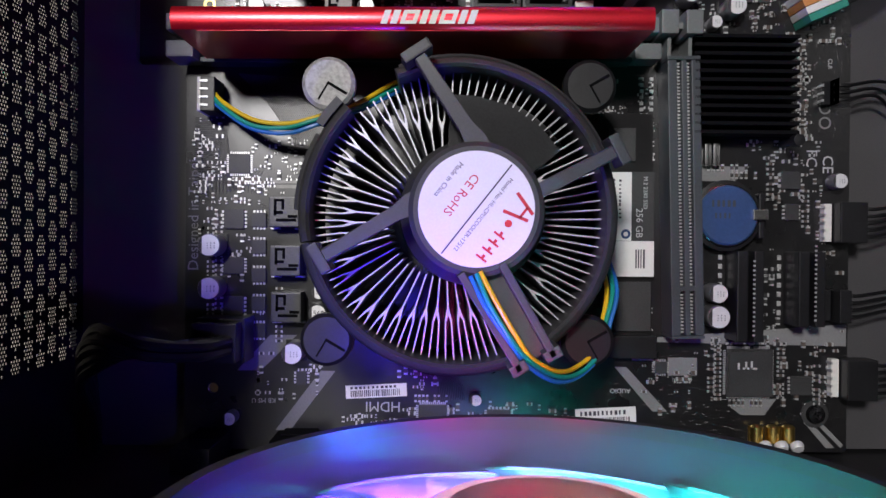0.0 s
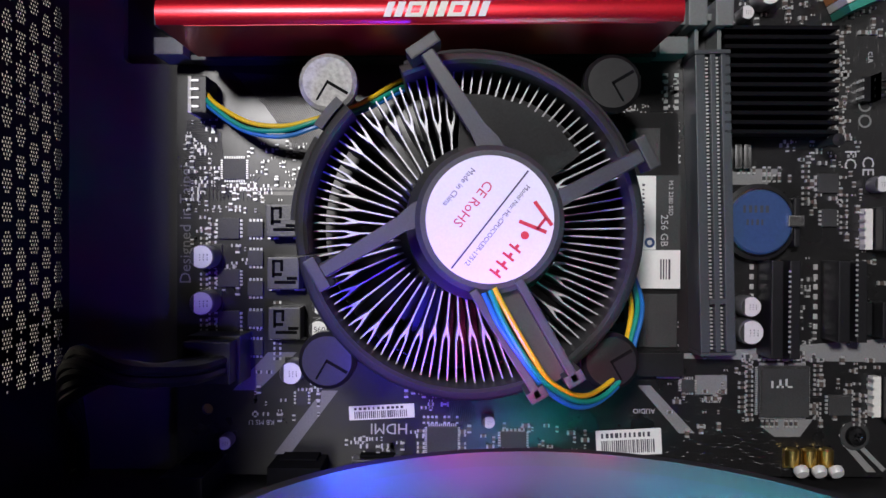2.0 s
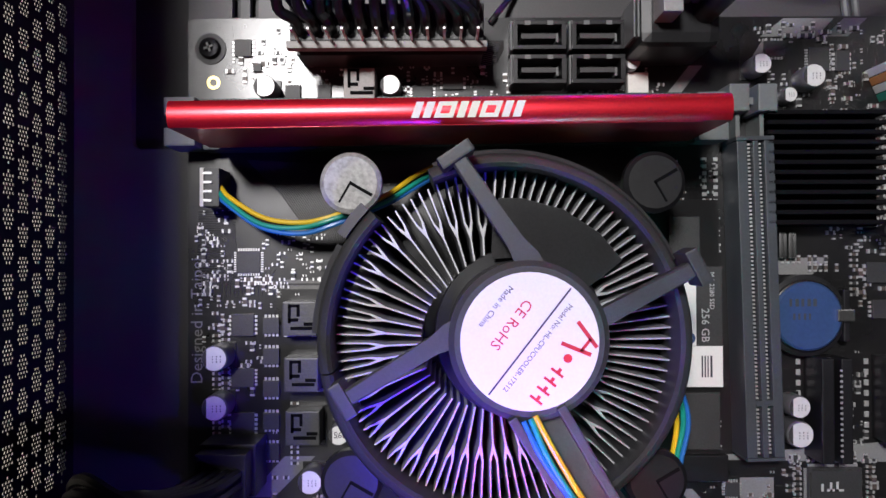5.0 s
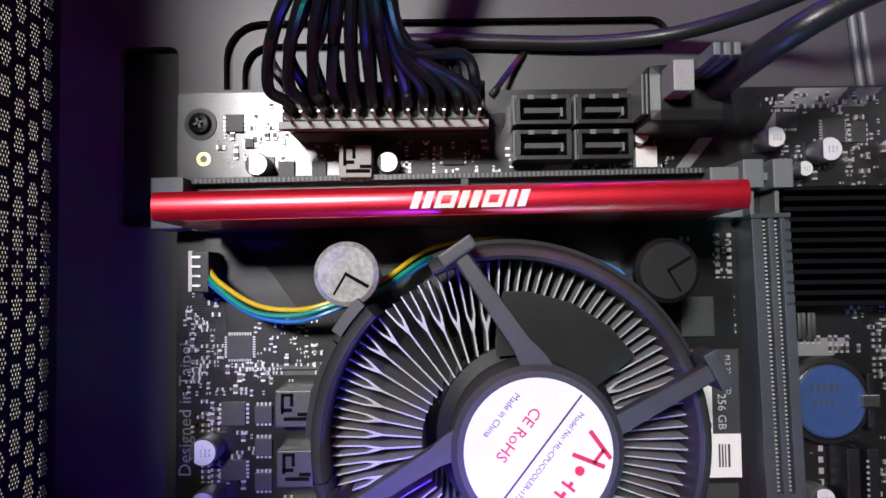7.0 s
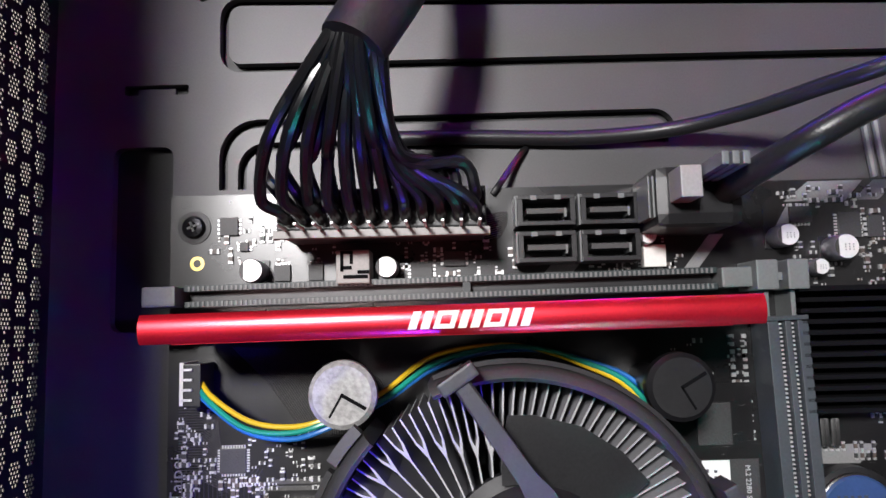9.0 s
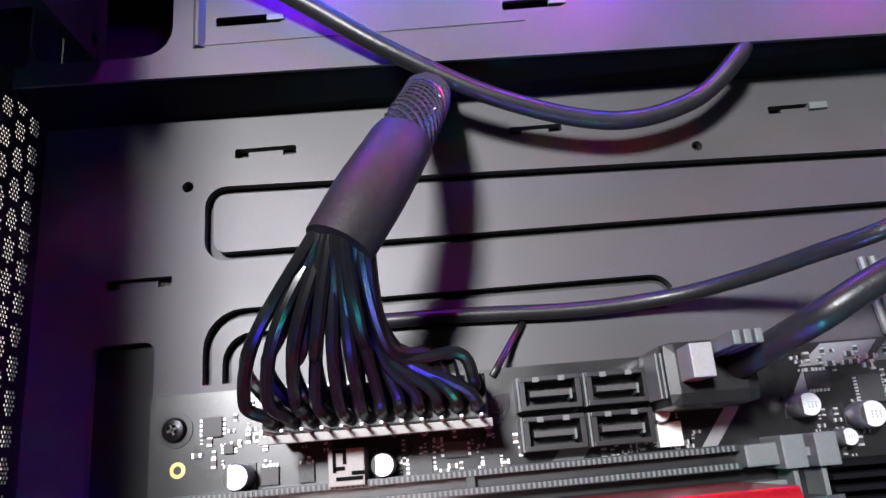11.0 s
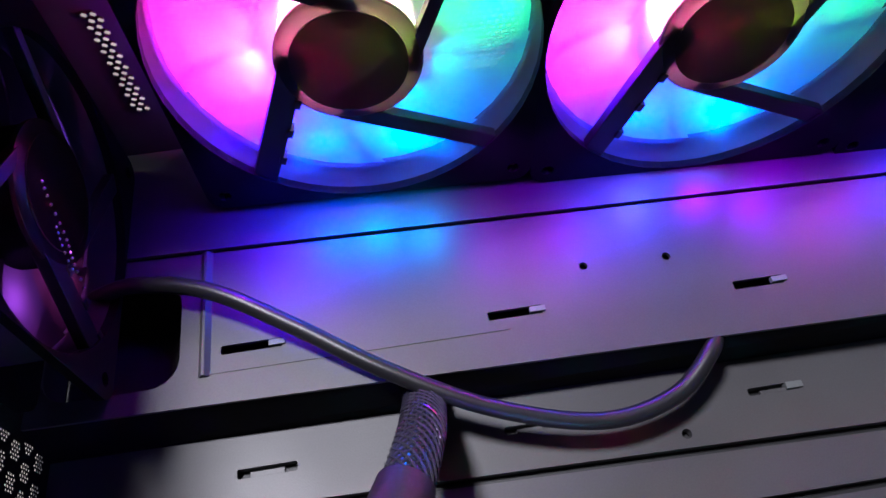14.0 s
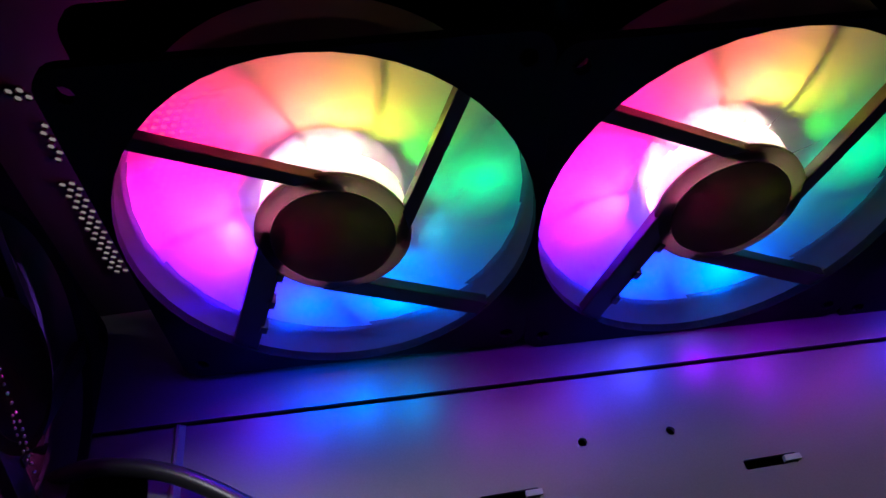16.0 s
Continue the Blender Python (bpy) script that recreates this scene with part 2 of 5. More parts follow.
def perforated(name, w, h, pitch, hole, solid, mat, parent, m, thick=0.0008):
    """A steel sheet in its own xy plane, w by h, of six-sided cells; solid(x, y) tells where no hole is punched."""
    verts, faces = [], []
    dx, dy = pitch, pitch * math.sqrt(3) / 2
    for j in range(int(h / dy) + 1):
        for i in range(int(w / dx) + 1):
            cx, cy = (i + 0.5 * (j % 2)) * dx, j * dy
            o = len(verts)
            ang = [radians(30 + 60 * k) for k in range(6)]
            R = pitch / math.sqrt(3)
            verts += [(cx + R * math.cos(a), cy + R * math.sin(a), 0) for a in ang]
            if solid(cx, cy):
                faces.append(tuple(range(o, o + 6)))
            else:
                verts += [(cx + hole * math.cos(a), cy + hole * math.sin(a), 0) for a in ang]
                verts += [(cx + hole * math.cos(a), cy + hole * math.sin(a), -thick) for a in ang]
                for k in range(6):
                    n = (k + 1) % 6
                    faces.append((o + k, o + n, o + 6 + n, o + 6 + k))
                    faces.append((o + 6 + k, o + 6 + n, o + 12 + n, o + 12 + k))
    me = bpy.data.meshes.new(name)
    me.from_pydata(verts, [], faces)
    me.materials.append(mat)
    ob = new(name, me)
    ob.parent = parent
    ob.matrix_basis = m
    return ob


# ---- case: tray, raised front panel, walls ----
tray = thing("floor", "dark grey painted steel motherboard tray with stamped grooves and slots", "case tray", kind="structure")


def groove(line, half):
    """Outline of a stamped groove that follows a line."""
    left, right = [], []
    for i, (x, y) in enumerate(line):
        ax, ay = line[max(i - 1, 0)]
        bx, by = line[min(i + 1, len(line) - 1)]
        d = math.hypot(bx - ax, by - ay)
        nx, ny = -(by - ay) / d * half, (bx - ax) / d * half
        left.append((x + nx, y + ny))
        right.append((x - nx, y - ny))
    return left + right[::-1]


def bend(cx, cy, r, a0, a1, n=6):
    return [(cx + r * math.cos(radians(a0 + (a1 - a0) * k / n)), cy + r * math.sin(radians(a0 + (a1 - a0) * k / n))) for k in range(n + 1)]


GROOVES = [
    [(0.225, 0.2095), *bend(-0.0065, 0.2105, 0.005, 90, 180), *bend(-0.0065, 0.2, 0.005, 180, 270), (0.225, 0.194)],
    [(-0.0115, 0.1585), *bend(-0.0015, 0.168, 0.01, 180, 90), (0.112, 0.178), *bend(0.114, 0.173, 0.005, 90, 20)],
    [(-0.006, 0.1585), *bend(0.001, 0.164, 0.007, 180, 90), (0.118, 0.1705)],
]
SLOTS = [(-0.004, 0.0145, 0.2255, 0.2285), (-0.041, -0.022, 0.1875, 0.1905), (0.158, 0.1745, 0.226, 0.2285), (0.079, 0.095, 0.226, 0.2285)]
holes = [groove(g, 0.0013) for g in GROOVES]
holes += [rounded(*s, 0.0006, 2) for s in SLOTS]
holes += [circle(-0.018, 0.2175, 0.0017), circle(0.1345, 0.2175, 0.0016), rounded(-0.0438, -0.0262, 0.118, 0.1718, 0.003)]
part("tray_sheet", plate([(-0.0615, -0.0135), (0.268, -0.0135), (0.268, 0.238), (-0.0615, 0.2395)], holes, -0.0032, 0.0), CASE, tray)
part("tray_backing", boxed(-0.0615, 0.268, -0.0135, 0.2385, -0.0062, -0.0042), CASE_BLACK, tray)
for x0, x1, y0, y1 in SLOTS:
    part("slot_tab", boxed(x0 + 0.004, x1 - 0.004, y0 + 0.0001, y1 - 0.0012, -0.0025, -0.0003, 0.0001), CASE, tray)

part("bent_tab", boxed(0.1702, 0.1756, 0.2262, 0.2284, -0.002, 0.0012, 0.0003), CLIPGREY, tray, "bright bent tab")

front_panel = thing("panel_front", "raised dark grey steel front panel with slots, lit by fans", "case panel", kind="structure")
SLOTS2 = [(-0.004, 0.015, 0.2585, 0.2615), (0.079, 0.0965, 0.2565, 0.2595), (0.158, 0.1745, 0.2545, 0.2575)]
holes2 = [rounded(*q, 0.0006, 2) for q in SLOTS2] + [circle(0.113, 0.271, 0.0014), circle(0.1405, 0.2702, 0.0014)]
holes2 += [rounded(-0.058, -0.0165, 0.2505, 0.287, 0.009)]
part("panel_sheet", plate([(-0.0615, 0.244), (0.268, 0.2375), (0.268, 0.2877), (-0.0615, 0.2982)], holes2, 0.0175, 0.019), CASE, front_panel)
part("front_lip", plate([(-0.0615, 0.2999), (0.268, 0.2894), (0.268, 0.345), (-0.0615, 0.345)], [], 0.0175, 0.019), CASE, front_panel)
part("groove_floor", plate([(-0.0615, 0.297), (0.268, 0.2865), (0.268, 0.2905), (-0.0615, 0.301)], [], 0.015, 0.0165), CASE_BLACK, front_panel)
bm = bmesh.new()
ends = [[bm.verts.new((x, y, z)) for x, z in ((-0.0108, 0.0188), (-0.0094, 0.0206), (-0.0086, 0.0206), (-0.0068, 0.0188))] for y in (0.2520, 0.2968)]
for p in range(4):
    bm.faces.new((ends[0][p], ends[0][(p + 1) % 4], ends[1][(p + 1) % 4], ends[1][p]))
bm.faces.new(ends[0])
bm.faces.new(ends[1])
part("stamped_edge", bm, CASE, front_panel)
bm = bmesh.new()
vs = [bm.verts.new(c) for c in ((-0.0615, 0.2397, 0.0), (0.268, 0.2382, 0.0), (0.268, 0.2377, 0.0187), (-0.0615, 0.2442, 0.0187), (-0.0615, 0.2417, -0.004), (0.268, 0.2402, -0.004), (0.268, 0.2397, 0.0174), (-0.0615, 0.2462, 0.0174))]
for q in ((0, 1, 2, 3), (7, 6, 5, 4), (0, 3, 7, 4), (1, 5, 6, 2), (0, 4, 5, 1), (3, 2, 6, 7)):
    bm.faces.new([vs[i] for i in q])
# shade on the unlit riser is put into its colour with the matte black
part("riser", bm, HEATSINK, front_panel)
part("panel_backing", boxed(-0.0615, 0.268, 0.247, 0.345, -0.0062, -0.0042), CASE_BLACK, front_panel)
for x0, x1, y0, y1 in SLOTS2:
    part("slot_tab", boxed(x1 - 0.0042, x1 + 0.0008, y0 + 0.0006, y1 - 0.0006, 0.018, 0.0198, 0.0002), CLIPGREY, front_panel)
part("stamped_line", boxed(-0.0075, 0.085, 0.2525, 0.2531, 0.0188, 0.0193), CASE, front_panel)

# perforated wall at the top of the case
wall_top = thing("wall_west", "black perforated steel case top with groups of small holes", "case wall", kind="structure")
HX, HY = 0.0089, 0.0066


def cluster(cx, cy):
    col = round(cx / HY)
    yy = cy - (col % 2) * HX / 2
    row = round(yy / HX)
    return abs(cx - col * HY) > 0.0022 or abs(yy - row * HX) + 0.5 * abs(cx - col * HY) > 0.0036 or col < 1 or cy > 0.258 or cy < 0.034


perforated("perforated_sheet", 0.19, 0.36, 0.00132, 0.00053, cluster, CASE_BLACK, wall_top, Matrix(((0, 0, 1, -0.0615), (0, 1, 0, -0.016), (1, 0, 0, 0.0), (0, 0, 0, 1))), 0.0003)

part("base_strip", boxed(-0.0640, -0.0622, -0.0160, 0.3450, -0.0295, 0.0030), CASE_BLACK, wall_top)

wall_rear = thing("wall_south", "black steel rear wall of the case", "case wall", kind="structure")
part("wall_sheet", boxed(-0.0615, 0.268, -0.0162, -0.0147, -0.006, 0.205), CASE_BLACK, wall_rear)
wall_bottom = thing("wall_east", "black steel lower wall of the case", "case wall", kind="structure")
part("wall_sheet", boxed(0.2685, 0.27, -0.0162, 0.345, -0.006, 0.205), CASE_BLACK, wall_bottom)
wall_front = thing("wall_north", "black steel front wall with a perforated sheet behind the fans", "case wall", kind="structure")


def vent(x, y):
    """Tells where the front sheet has no hole: an open field behind the fans and a broken column beside them."""
    column = (0.0315 < x < 0.0365 and 0.020 < y < 0.061) or (0.034 < x < 0.0372 and 0.070 < y < 0.084) or (0.0315 < x < 0.0375 and 0.0895 < y < 0.0955)
    field = x > 0.058 and 0.02 < y < 0.107
    return not (column or field)


perforated("perforated_sheet", 0.329, 0.18, 0.0027, 0.00108, vent, CASE_BLACK, wall_front, Matrix(((1, 0, 0, -0.0605), (0, 0, 1, 0.3455), (0, 1, 0, 0.02), (0, 0, 0, 1))))
# unseen lip, added to keep the lamp off the fans and front panel
part("shade_lip", boxed(-0.0615, 0.268, 0.298, 0.3452, 0.1985, 0.2, 0.0003), CASE_BLACK, wall_front)
part("lower_sheet", boxed(-0.0615, 0.268, 0.3462, 0.3475, 0.0165, 0.0265), CASE_BLACK, wall_front)
part("upper_sheet", boxed(-0.0615, 0.268, 0.3462, 0.3475, 0.15, 0.2), CASE_BLACK, wall_front)
# unseen lip and corner plate, added to shade the left and rear-left floor
part("shade_lip", boxed(-0.0625, -0.049, -0.0145, 0.2978, 0.1985, 0.2, 0.0003), CASE_BLACK, wall_top)
part("shade_plate", boxed(-0.0488, -0.026, -0.0145, 0.115, 0.1985, 0.2, 0.0003), CASE_BLACK, wall_rear)
desk = part("ground", boxed(-0.8, 0.9, -0.8, 1.0, -0.05, -0.03), material("desk_top", (0.48, 0.43, 0.36), 0.6, 0, 0.2, 120, 0.1), None)
tagged(desk, "plain desk top under the case", "desk", kind="structure")
case_base = part("case_side_panel", boxed(-0.0615, 0.27, -0.0162, 0.347, -0.03, -0.0245), CASE_BLACK, tray)

# ---- case fans ----
# diodes sit at HUB and ROOT; the other places hold added fill lights
HUB, ROOT, RIM, FACE_FILL, CORE = (0.0245, -0.0200), (0.0162, -0.0150), (0.043, -0.0205), (0.046, 0.008), (0.009, -0.0065)
RAINBOW = [(8, (0.0, 0.8, 0.22), 0.06, HUB), (338, (0.0, 0.45, 0.5), 0.07, HUB), (35, (0.05, 0.9, 0.03), 0.08, HUB), (58, (0.5, 0.6, 0.02), 0.17, HUB), (76, (1.0, 0.45, 0.06), 0.25, HUB), (94, (1.0, 0.22, 0.08), 0.28, HUB), (112, (1.0, 0.07, 0.1), 0.28, HUB), (132, (1.0, 0.01, 0.07), 0.30, HUB), (152, (1.0, 0.0, 0.14), 0.33, HUB),
           (172, (1.0, 0.02, 0.28), 0.36, HUB), (192, (1.0, 0.08, 0.5), 0.36, HUB), (212, (0.4, 0.03, 1.0), 0.19, HUB), (248, (0.0, 0.06, 1.0), 0.14, HUB), (275, (0.0, 0.16, 1.0), 0.15, HUB), (305, (0.0, 0.26, 0.8), 0.11, HUB),
           (70, (1.0, 0.9, 0.5), 0.05, ROOT), (100, (1.0, 0.7, 0.4), 0.06, ROOT), (130, (1.0, 0.5, 0.5), 0.05, ROOT), (165, (1.0, 0.5, 0.7), 0.07, ROOT), (195, (1.0, 0.5, 0.9), 0.08, ROOT),
           (135, (1.0, 0.0, 0.1), 0.12, RIM), (168, (1.0, 0.0, 0.35), 0.1, RIM), (185, (0.3, 0.0, 1.0), 0.16, RIM), (205, (0.1, 0.0, 1.0), 0.26, RIM), (228, (0.02, 0.0, 1.0), 0.26, RIM), (250, (0.0, 0.05, 1.0), 0.3, RIM), (290, (0.0, 0.14, 1.0), 0.25, RIM), (8, (0.0, 0.6, 0.15), 0.09, RIM),
           (30, (0.15, 0.5, 0.0), 0.2, CORE), (160, (0.8, 0.0, 0.25), 0.3, CORE)]
# fill spots added before the fans tint the panel; the neighbours' hues differ from the first fan's
FILL_BLUE = [(205, (0.12, 0.0, 1.0), 0.2, FACE_FILL), (228, (0.02, 0.02, 1.0), 0.36, FACE_FILL), (250, (0.0, 0.08, 1.0), 0.38, FACE_FILL), (270, (0.0, 0.16, 0.95), 0.34, FACE_FILL), (292, (0.0, 0.24, 0.75), 0.22, FACE_FILL), (330, (0.32, 0.0, 0.8), 0.24, FACE_FILL)]
FILL_VIOLET = [(205, (0.22, 0.0, 0.8), 0.22, FACE_FILL), (228, (0.03, 0.04, 1.0), 0.28, FACE_FILL), (248, (0.05, 0.06, 1.0), 0.28, FACE_FILL), (275, (0.22, 0.0, 0.8), 0.24, FACE_FILL), (305, (0.26, 0.0, 0.7), 0.24, FACE_FILL), (330, (0.22, 0.0, 0.8), 0.2, FACE_FILL)]


def case_fan(label, m, size, strut_angle, leds, power, group, blades=9, strut_z=0.0, ring=False, skin=None):
    """A fan lying in its own xy plane; its struts face up the z axis."""
    fan = thing("case_fan", label, "fan", m, group)
    h, r = size / 2, size / 2 - 0.0006
    inner = circle(0, 0, r, 48)
    skin = skin or BLADE
    if ring:
        for name, z1 in (("frame", 0.0), ("back_frame", -0.022)):
            part(name, turned([(r, z1), (h + 0.002, z1), (h + 0.002, z1 - 0.003), (r, z1 - 0.003), (r, z1)], 96), HALO, fan, "frosted glowing ring", smooth=True)
    else:
        part("frame", plate(rounded(-h, h, -h, h, 0.006), [inner] + [circle(sx * (h - 0.006), sy * (h - 0.006), 0.0022, 10) for sx in (-1, 1) for sy in (-1, 1)], -0.003, 0.0), HEATSINK, fan)
        part("back_frame", plate(rounded(-h, h, -h, h, 0.006), [inner], -0.025, -0.022), HEATSINK, fan)
    bm = bmesh.new()
    lathe(bm, [(r + 0.0005, -0.003), (r + 0.0005, -0.022), (r, -0.022), (r, -0.003)], 96)
    part("shroud", bm, FROST, fan, "frosted shroud", smooth=True)
    hub = part("hub", turned([(0, -0.0008), (0.0195, -0.0008), (0.0207, -0.0015), (0.0207, -0.0028), (0, -0.0028)], 40), HUBSKIN if ring else DARKHUB, fan, smooth=True)
    part("rotor", turned([(0.0192, -0.0030), (0.0197, -0.0036), (0.0197, -0.021), (0.0192, -0.021), (0.0192, -0.0030)], 40), skin, fan, "frosted rotor", smooth=True)
    part("hub_label", turned([(0, -0.0003), (0.0165, -0.0003), (0.0165, -0.0007), (0, -0.0007)], 32), HUBSKIN if ring else DARKHUB, hub)
    for k in range(4):
        a = radians(strut_angle + 90 * k)
        wide, off = ((0.0038, 0.0166), (0.0038, 0.0163), (0.0076, 0.0146), (0.0056, 0.0178))[k]
        bm = bmesh.new()
        far = math.sqrt(r * r - off ** 2)
        box(bm, 0.002, far + 0.002, -off - wide / 2, -off + wide / 2, strut_z - 0.0045, strut_z - 0.001, 0.0004, Matrix.Rotation(a, 4, "Z"))
        if k == 2:
            # cable clips on the broad strut
            for x in (0.017, 0.029, 0.041):
                box(bm, x, x + 0.003, -off + wide / 2 - 0.001, -off + wide / 2 + 0.0012, strut_z - 0.0042, strut_z - 0.0004, 0.0003, Matrix.Rotation(a, 4, "Z"))
        part("strut", bm, PLASTIC, fan)
    bm, rows = bmesh.new(), []
    for i in range(9):
        rad = 0.0195 + (r - 0.0012 - 0.0195) * i / 8
        sweep = 0.25 * (i / 8) ** 1.5
        half = radians(360 / blades) * 0.54
        rows.append([bm.verts.new((rad * math.cos(sweep + half * s), rad * math.sin(sweep + half * s), -0.0125 + 0.0007 * s)) for s in (-1, -0.5, 0, 0.5, 1)])
    for p, q in zip(rows, rows[1:]):
        for j in range(4):
            bm.faces.new((p[j], p[j + 1], q[j + 1], q[j]))
    bmesh.ops.solidify(bm, geom=bm.faces[:], thickness=0.0004)
    blade = part("blade", bm, skin, fan, "frosted translucent blade", smooth=True)
    for k in range(1, blades):
        again(blade, "blade", fan, Matrix.Rotation(2 * math.pi * k / blades, 4, "Z"))
    for angle, c, share, (reach, depth) in leds:
        a = radians(angle)
        spot = Matrix.Translation((reach * math.cos(a), reach * math.sin(a), depth))
        if depth > 0:
            # fill spots added before the fan throw their light down its face
            ob = lamp("led_or_fill", "SPOT", spot @ Matrix.Rotation(radians(-106), 4, "X"), power * share, c, 0.006)
            ob.data.spot_size, ob.data.spot_blend = radians(140), 1.0
        elif (reach, depth) == HUB:
            # diodes round the hub throw their light outwards along the blades
            aim = Vector((math.cos(a), math.sin(a), 0.42)).to_track_quat("-Z", "Y").to_matrix().to_4x4()
            ob = lamp("led_or_fill", "SPOT", spot @ aim, power * share, c, 0.0018)
            ob.data.spot_size, ob.data.spot_blend = radians(128), 0.8
        else:
            ob = lamp("led_or_fill", "POINT", spot, power * share, c, 0.0018)
        ob.parent = fan
    return fan


FACE_IN = Matrix(((1, 0, 0, 0), (0, 0, -1, 0), (0, 1, 0, 0), (0, 0, 0, 1)))
for k in range(3):
    case_fan("black case fan with frosted blades glowing in rainbow colours", Matrix.Translation((0.0482 + 0.109 * k, 0.309 - 0.0049 * k, 0.0815 - 0.0035 * k)) @ Matrix.Rotation(radians(-2.6), 4, "Z") @ FACE_IN @ Matrix.Diagonal((1, 1.07, 1, 1)), 0.109, 67.5, RAINBOW + (FILL_VIOLET if k else FILL_BLUE), 0.75, "front fans")
# its lights away from HUB and ROOT are added fill for blades, hub and board
case_fan("black rear case fan glowing blue, violet and green", Matrix.Translation((0.078, 0.0165, 0.141)) @ Matrix(((-1, 0, 0, 0), (0, 0, 1, 0), (0, 1, 0, 0), (0, 0, 0, 1))), 0.12, 66, [(200, (0.0, 0.6, 0.3), 2.0, (0.036, -0.0185)), (232, (0.0, 0.7, 0.6), 1.6, (0.034, -0.0185)), (308, (0.03, 0.0, 1.0), 1.4, (0.036, -0.0185)), (335, (0.01, 0.0, 1.0), 1.2, (0.04, -0.0185)),
    (312, (0.05, 0.03, 1.0), 2.2, (0.05, 0.001)), (284, (1.0, 0.04, 0.4), 0.3, (0.045, 0.001)), (255, (1.0, 0.03, 0.25), 0.13, (0.048, 0.001)),
    (200, (0.0, 0.9, 0.5), 3.2, HUB), (220, (0.05, 0.9, 0.8), 4.8, HUB), (240, (0.04, 0.7, 1.0), 4.8, HUB), (262, (0.2, 0.3, 1.0), 3.2, HUB), (285, (0.35, 0.14, 1.0), 4.0, HUB), (305, (0.35, 0.05, 1.0), 4.8, HUB), (328, (0.08, 0.01, 1.0), 4.0, HUB), (235, (0.6, 1.0, 1.0), 0.8, ROOT), (305, (1.0, 0.7, 1.0), 0.8, ROOT),
    (285, (1.0, 0.05, 0.25), 0.8, CORE), (220, (0.6, 0.35, 0.1), 0.4, CORE), (90, (1.0, 0.02, 0.1), 0.4, CORE)], 0.3, "rear fan", strut_z=-0.0195, ring=True, skin=TINTED)

# ---- motherboard ----
board = thing("motherboard", "black motherboard with grey silkscreen stripes on brass standoffs", "motherboard")
holes = [circle(x, y, 0.0018, 10) for x, y in ((-0.0155, 0.1475), (-0.014, 0.008), (0.189, 0.0), (0.189, 0.14))]
part("circuit_board", plate(rounded(-0.0235, 0.2, -0.0125, 0.1555, 0.001, 2), holes, 0.0064, 0.008), PCB, board)
for x, y in ((-0.0155, 0.1475), (-0.014, 0.008), (0.189, 0.0), (0.189, 0.14), (0.09, 0.12), (0.09, 0.0)):
    part("standoff", turned([(0, 0), (0.003, 0), (0.003, 0.0063), (0, 0.0063)], 6, Matrix.Translation((x, y, 0))), GOLD, board)

# ---- memory ----
ram = thing("memory_module", "red anodised memory module with a white printed mark on its edge", "memory module", pose(0.0537, 0.1192, 0.012, 0, 0, 0.6))
bm = bmesh.new()
crown = [(-0.0032, 0.008), (-0.0032, 0.0388), (-0.0026, 0.0394), (-0.0013, 0.0399), (0.0, 0.04), (0.0013, 0.0399), (0.0026, 0.0394), (0.0032, 0.0388), (0.0032, 0.008)]
ends = [[bm.verts.new((x, y, z)) for y, z in crown] for x in (-0.0667, 0.0667)]
bm.faces.new(ends[0])
bm.faces.new(ends[1][::-1])
for k in range(len(crown)):
    q = (k + 1) % len(crown)
    bm.faces.new((ends[0][k], ends[1][k], ends[1][q], ends[0][q]))
spreader = part("heat_spreader", bm, RED, ram, smooth=True)
part("circuit_board", boxed(-0.0655, 0.0655, -0.0007, 0.0007, 0.0, 0.0085), PCB, ram)

# ---- processor cooler ----
cooler = thing("processor_cooler", "round black processor cooler with aluminium fins and a white label", "cooler", pose(0.0675, 0.0655, 0.008))
part("core", turned([(0, 0.002), (0.017, 0.002), (0.017, 0.034), (0, 0.034)], 40), ALU, cooler)
def arc_sweep(profile, a0, a1, n, m=None):
    """Sweeps a closed (radius, z) outline along an arc, in degrees."""
    bm, rings = bmesh.new(), []
    for k in range(n + 1):
        a = radians(a0 + (a1 - a0) * k / n)
        rings.append([bm.verts.new((r * math.cos(a), r * math.sin(a), z)) for r, z in profile])
    for p, q in zip(rings, rings[1:]):
        for k in range(len(profile)):
            bm.faces.new((p[k], p[(k + 1) % len(profile)], q[(k + 1) % len(profile)], q[k]))
    bm.faces.new(rings[0][::-1])
    bm.faces.new(rings[-1])
    if m:
        bmesh.ops.transform(bm, matrix=m, verts=bm.verts[:])
    return bm


# collar in two lengths, open beside the upper arm, with a stepped outer lip
SHIFT = Matrix.Translation((-0.0010, -0.0008, 0))
for a0, a1, n in ((136, 190, 16), (190.6, 300, 32), (300.6, 474, 48)):
    part("ring", arc_sweep([(0.0446, 0.014), (0.0446, 0.0415), (0.0440, 0.0428), (0.0434, 0.0438), (0.0420, 0.0445), (0.0412, 0.0436), (0.0412, 0.014)], a0, a1, n, SHIFT), FANGREY, cooler, smooth=True)
part("ring_lip", arc_sweep([(0.0448, 0.036), (0.0462, 0.0365), (0.0462, 0.0395), (0.0448, 0.0402)], 150, 178, 12, SHIFT), FANGREY, cooler, smooth=True)
part("ring_lip", arc_sweep([(0.0448, 0.036), (0.0458, 0.0365), (0.0458, 0.0395), (0.0448, 0.0402)], 20, 112, 24, SHIFT), FANGREY, cooler, smooth=True)
TOP = Matrix.Translation((0.0033, 0.0005, 0))
part("hub", turned([(0, 0.055), (0.0165, 0.055), (0.0178, 0.054), (0.0178, 0.036), (0, 0.036)], 48, TOP), FANGREY, cooler, smooth=True)
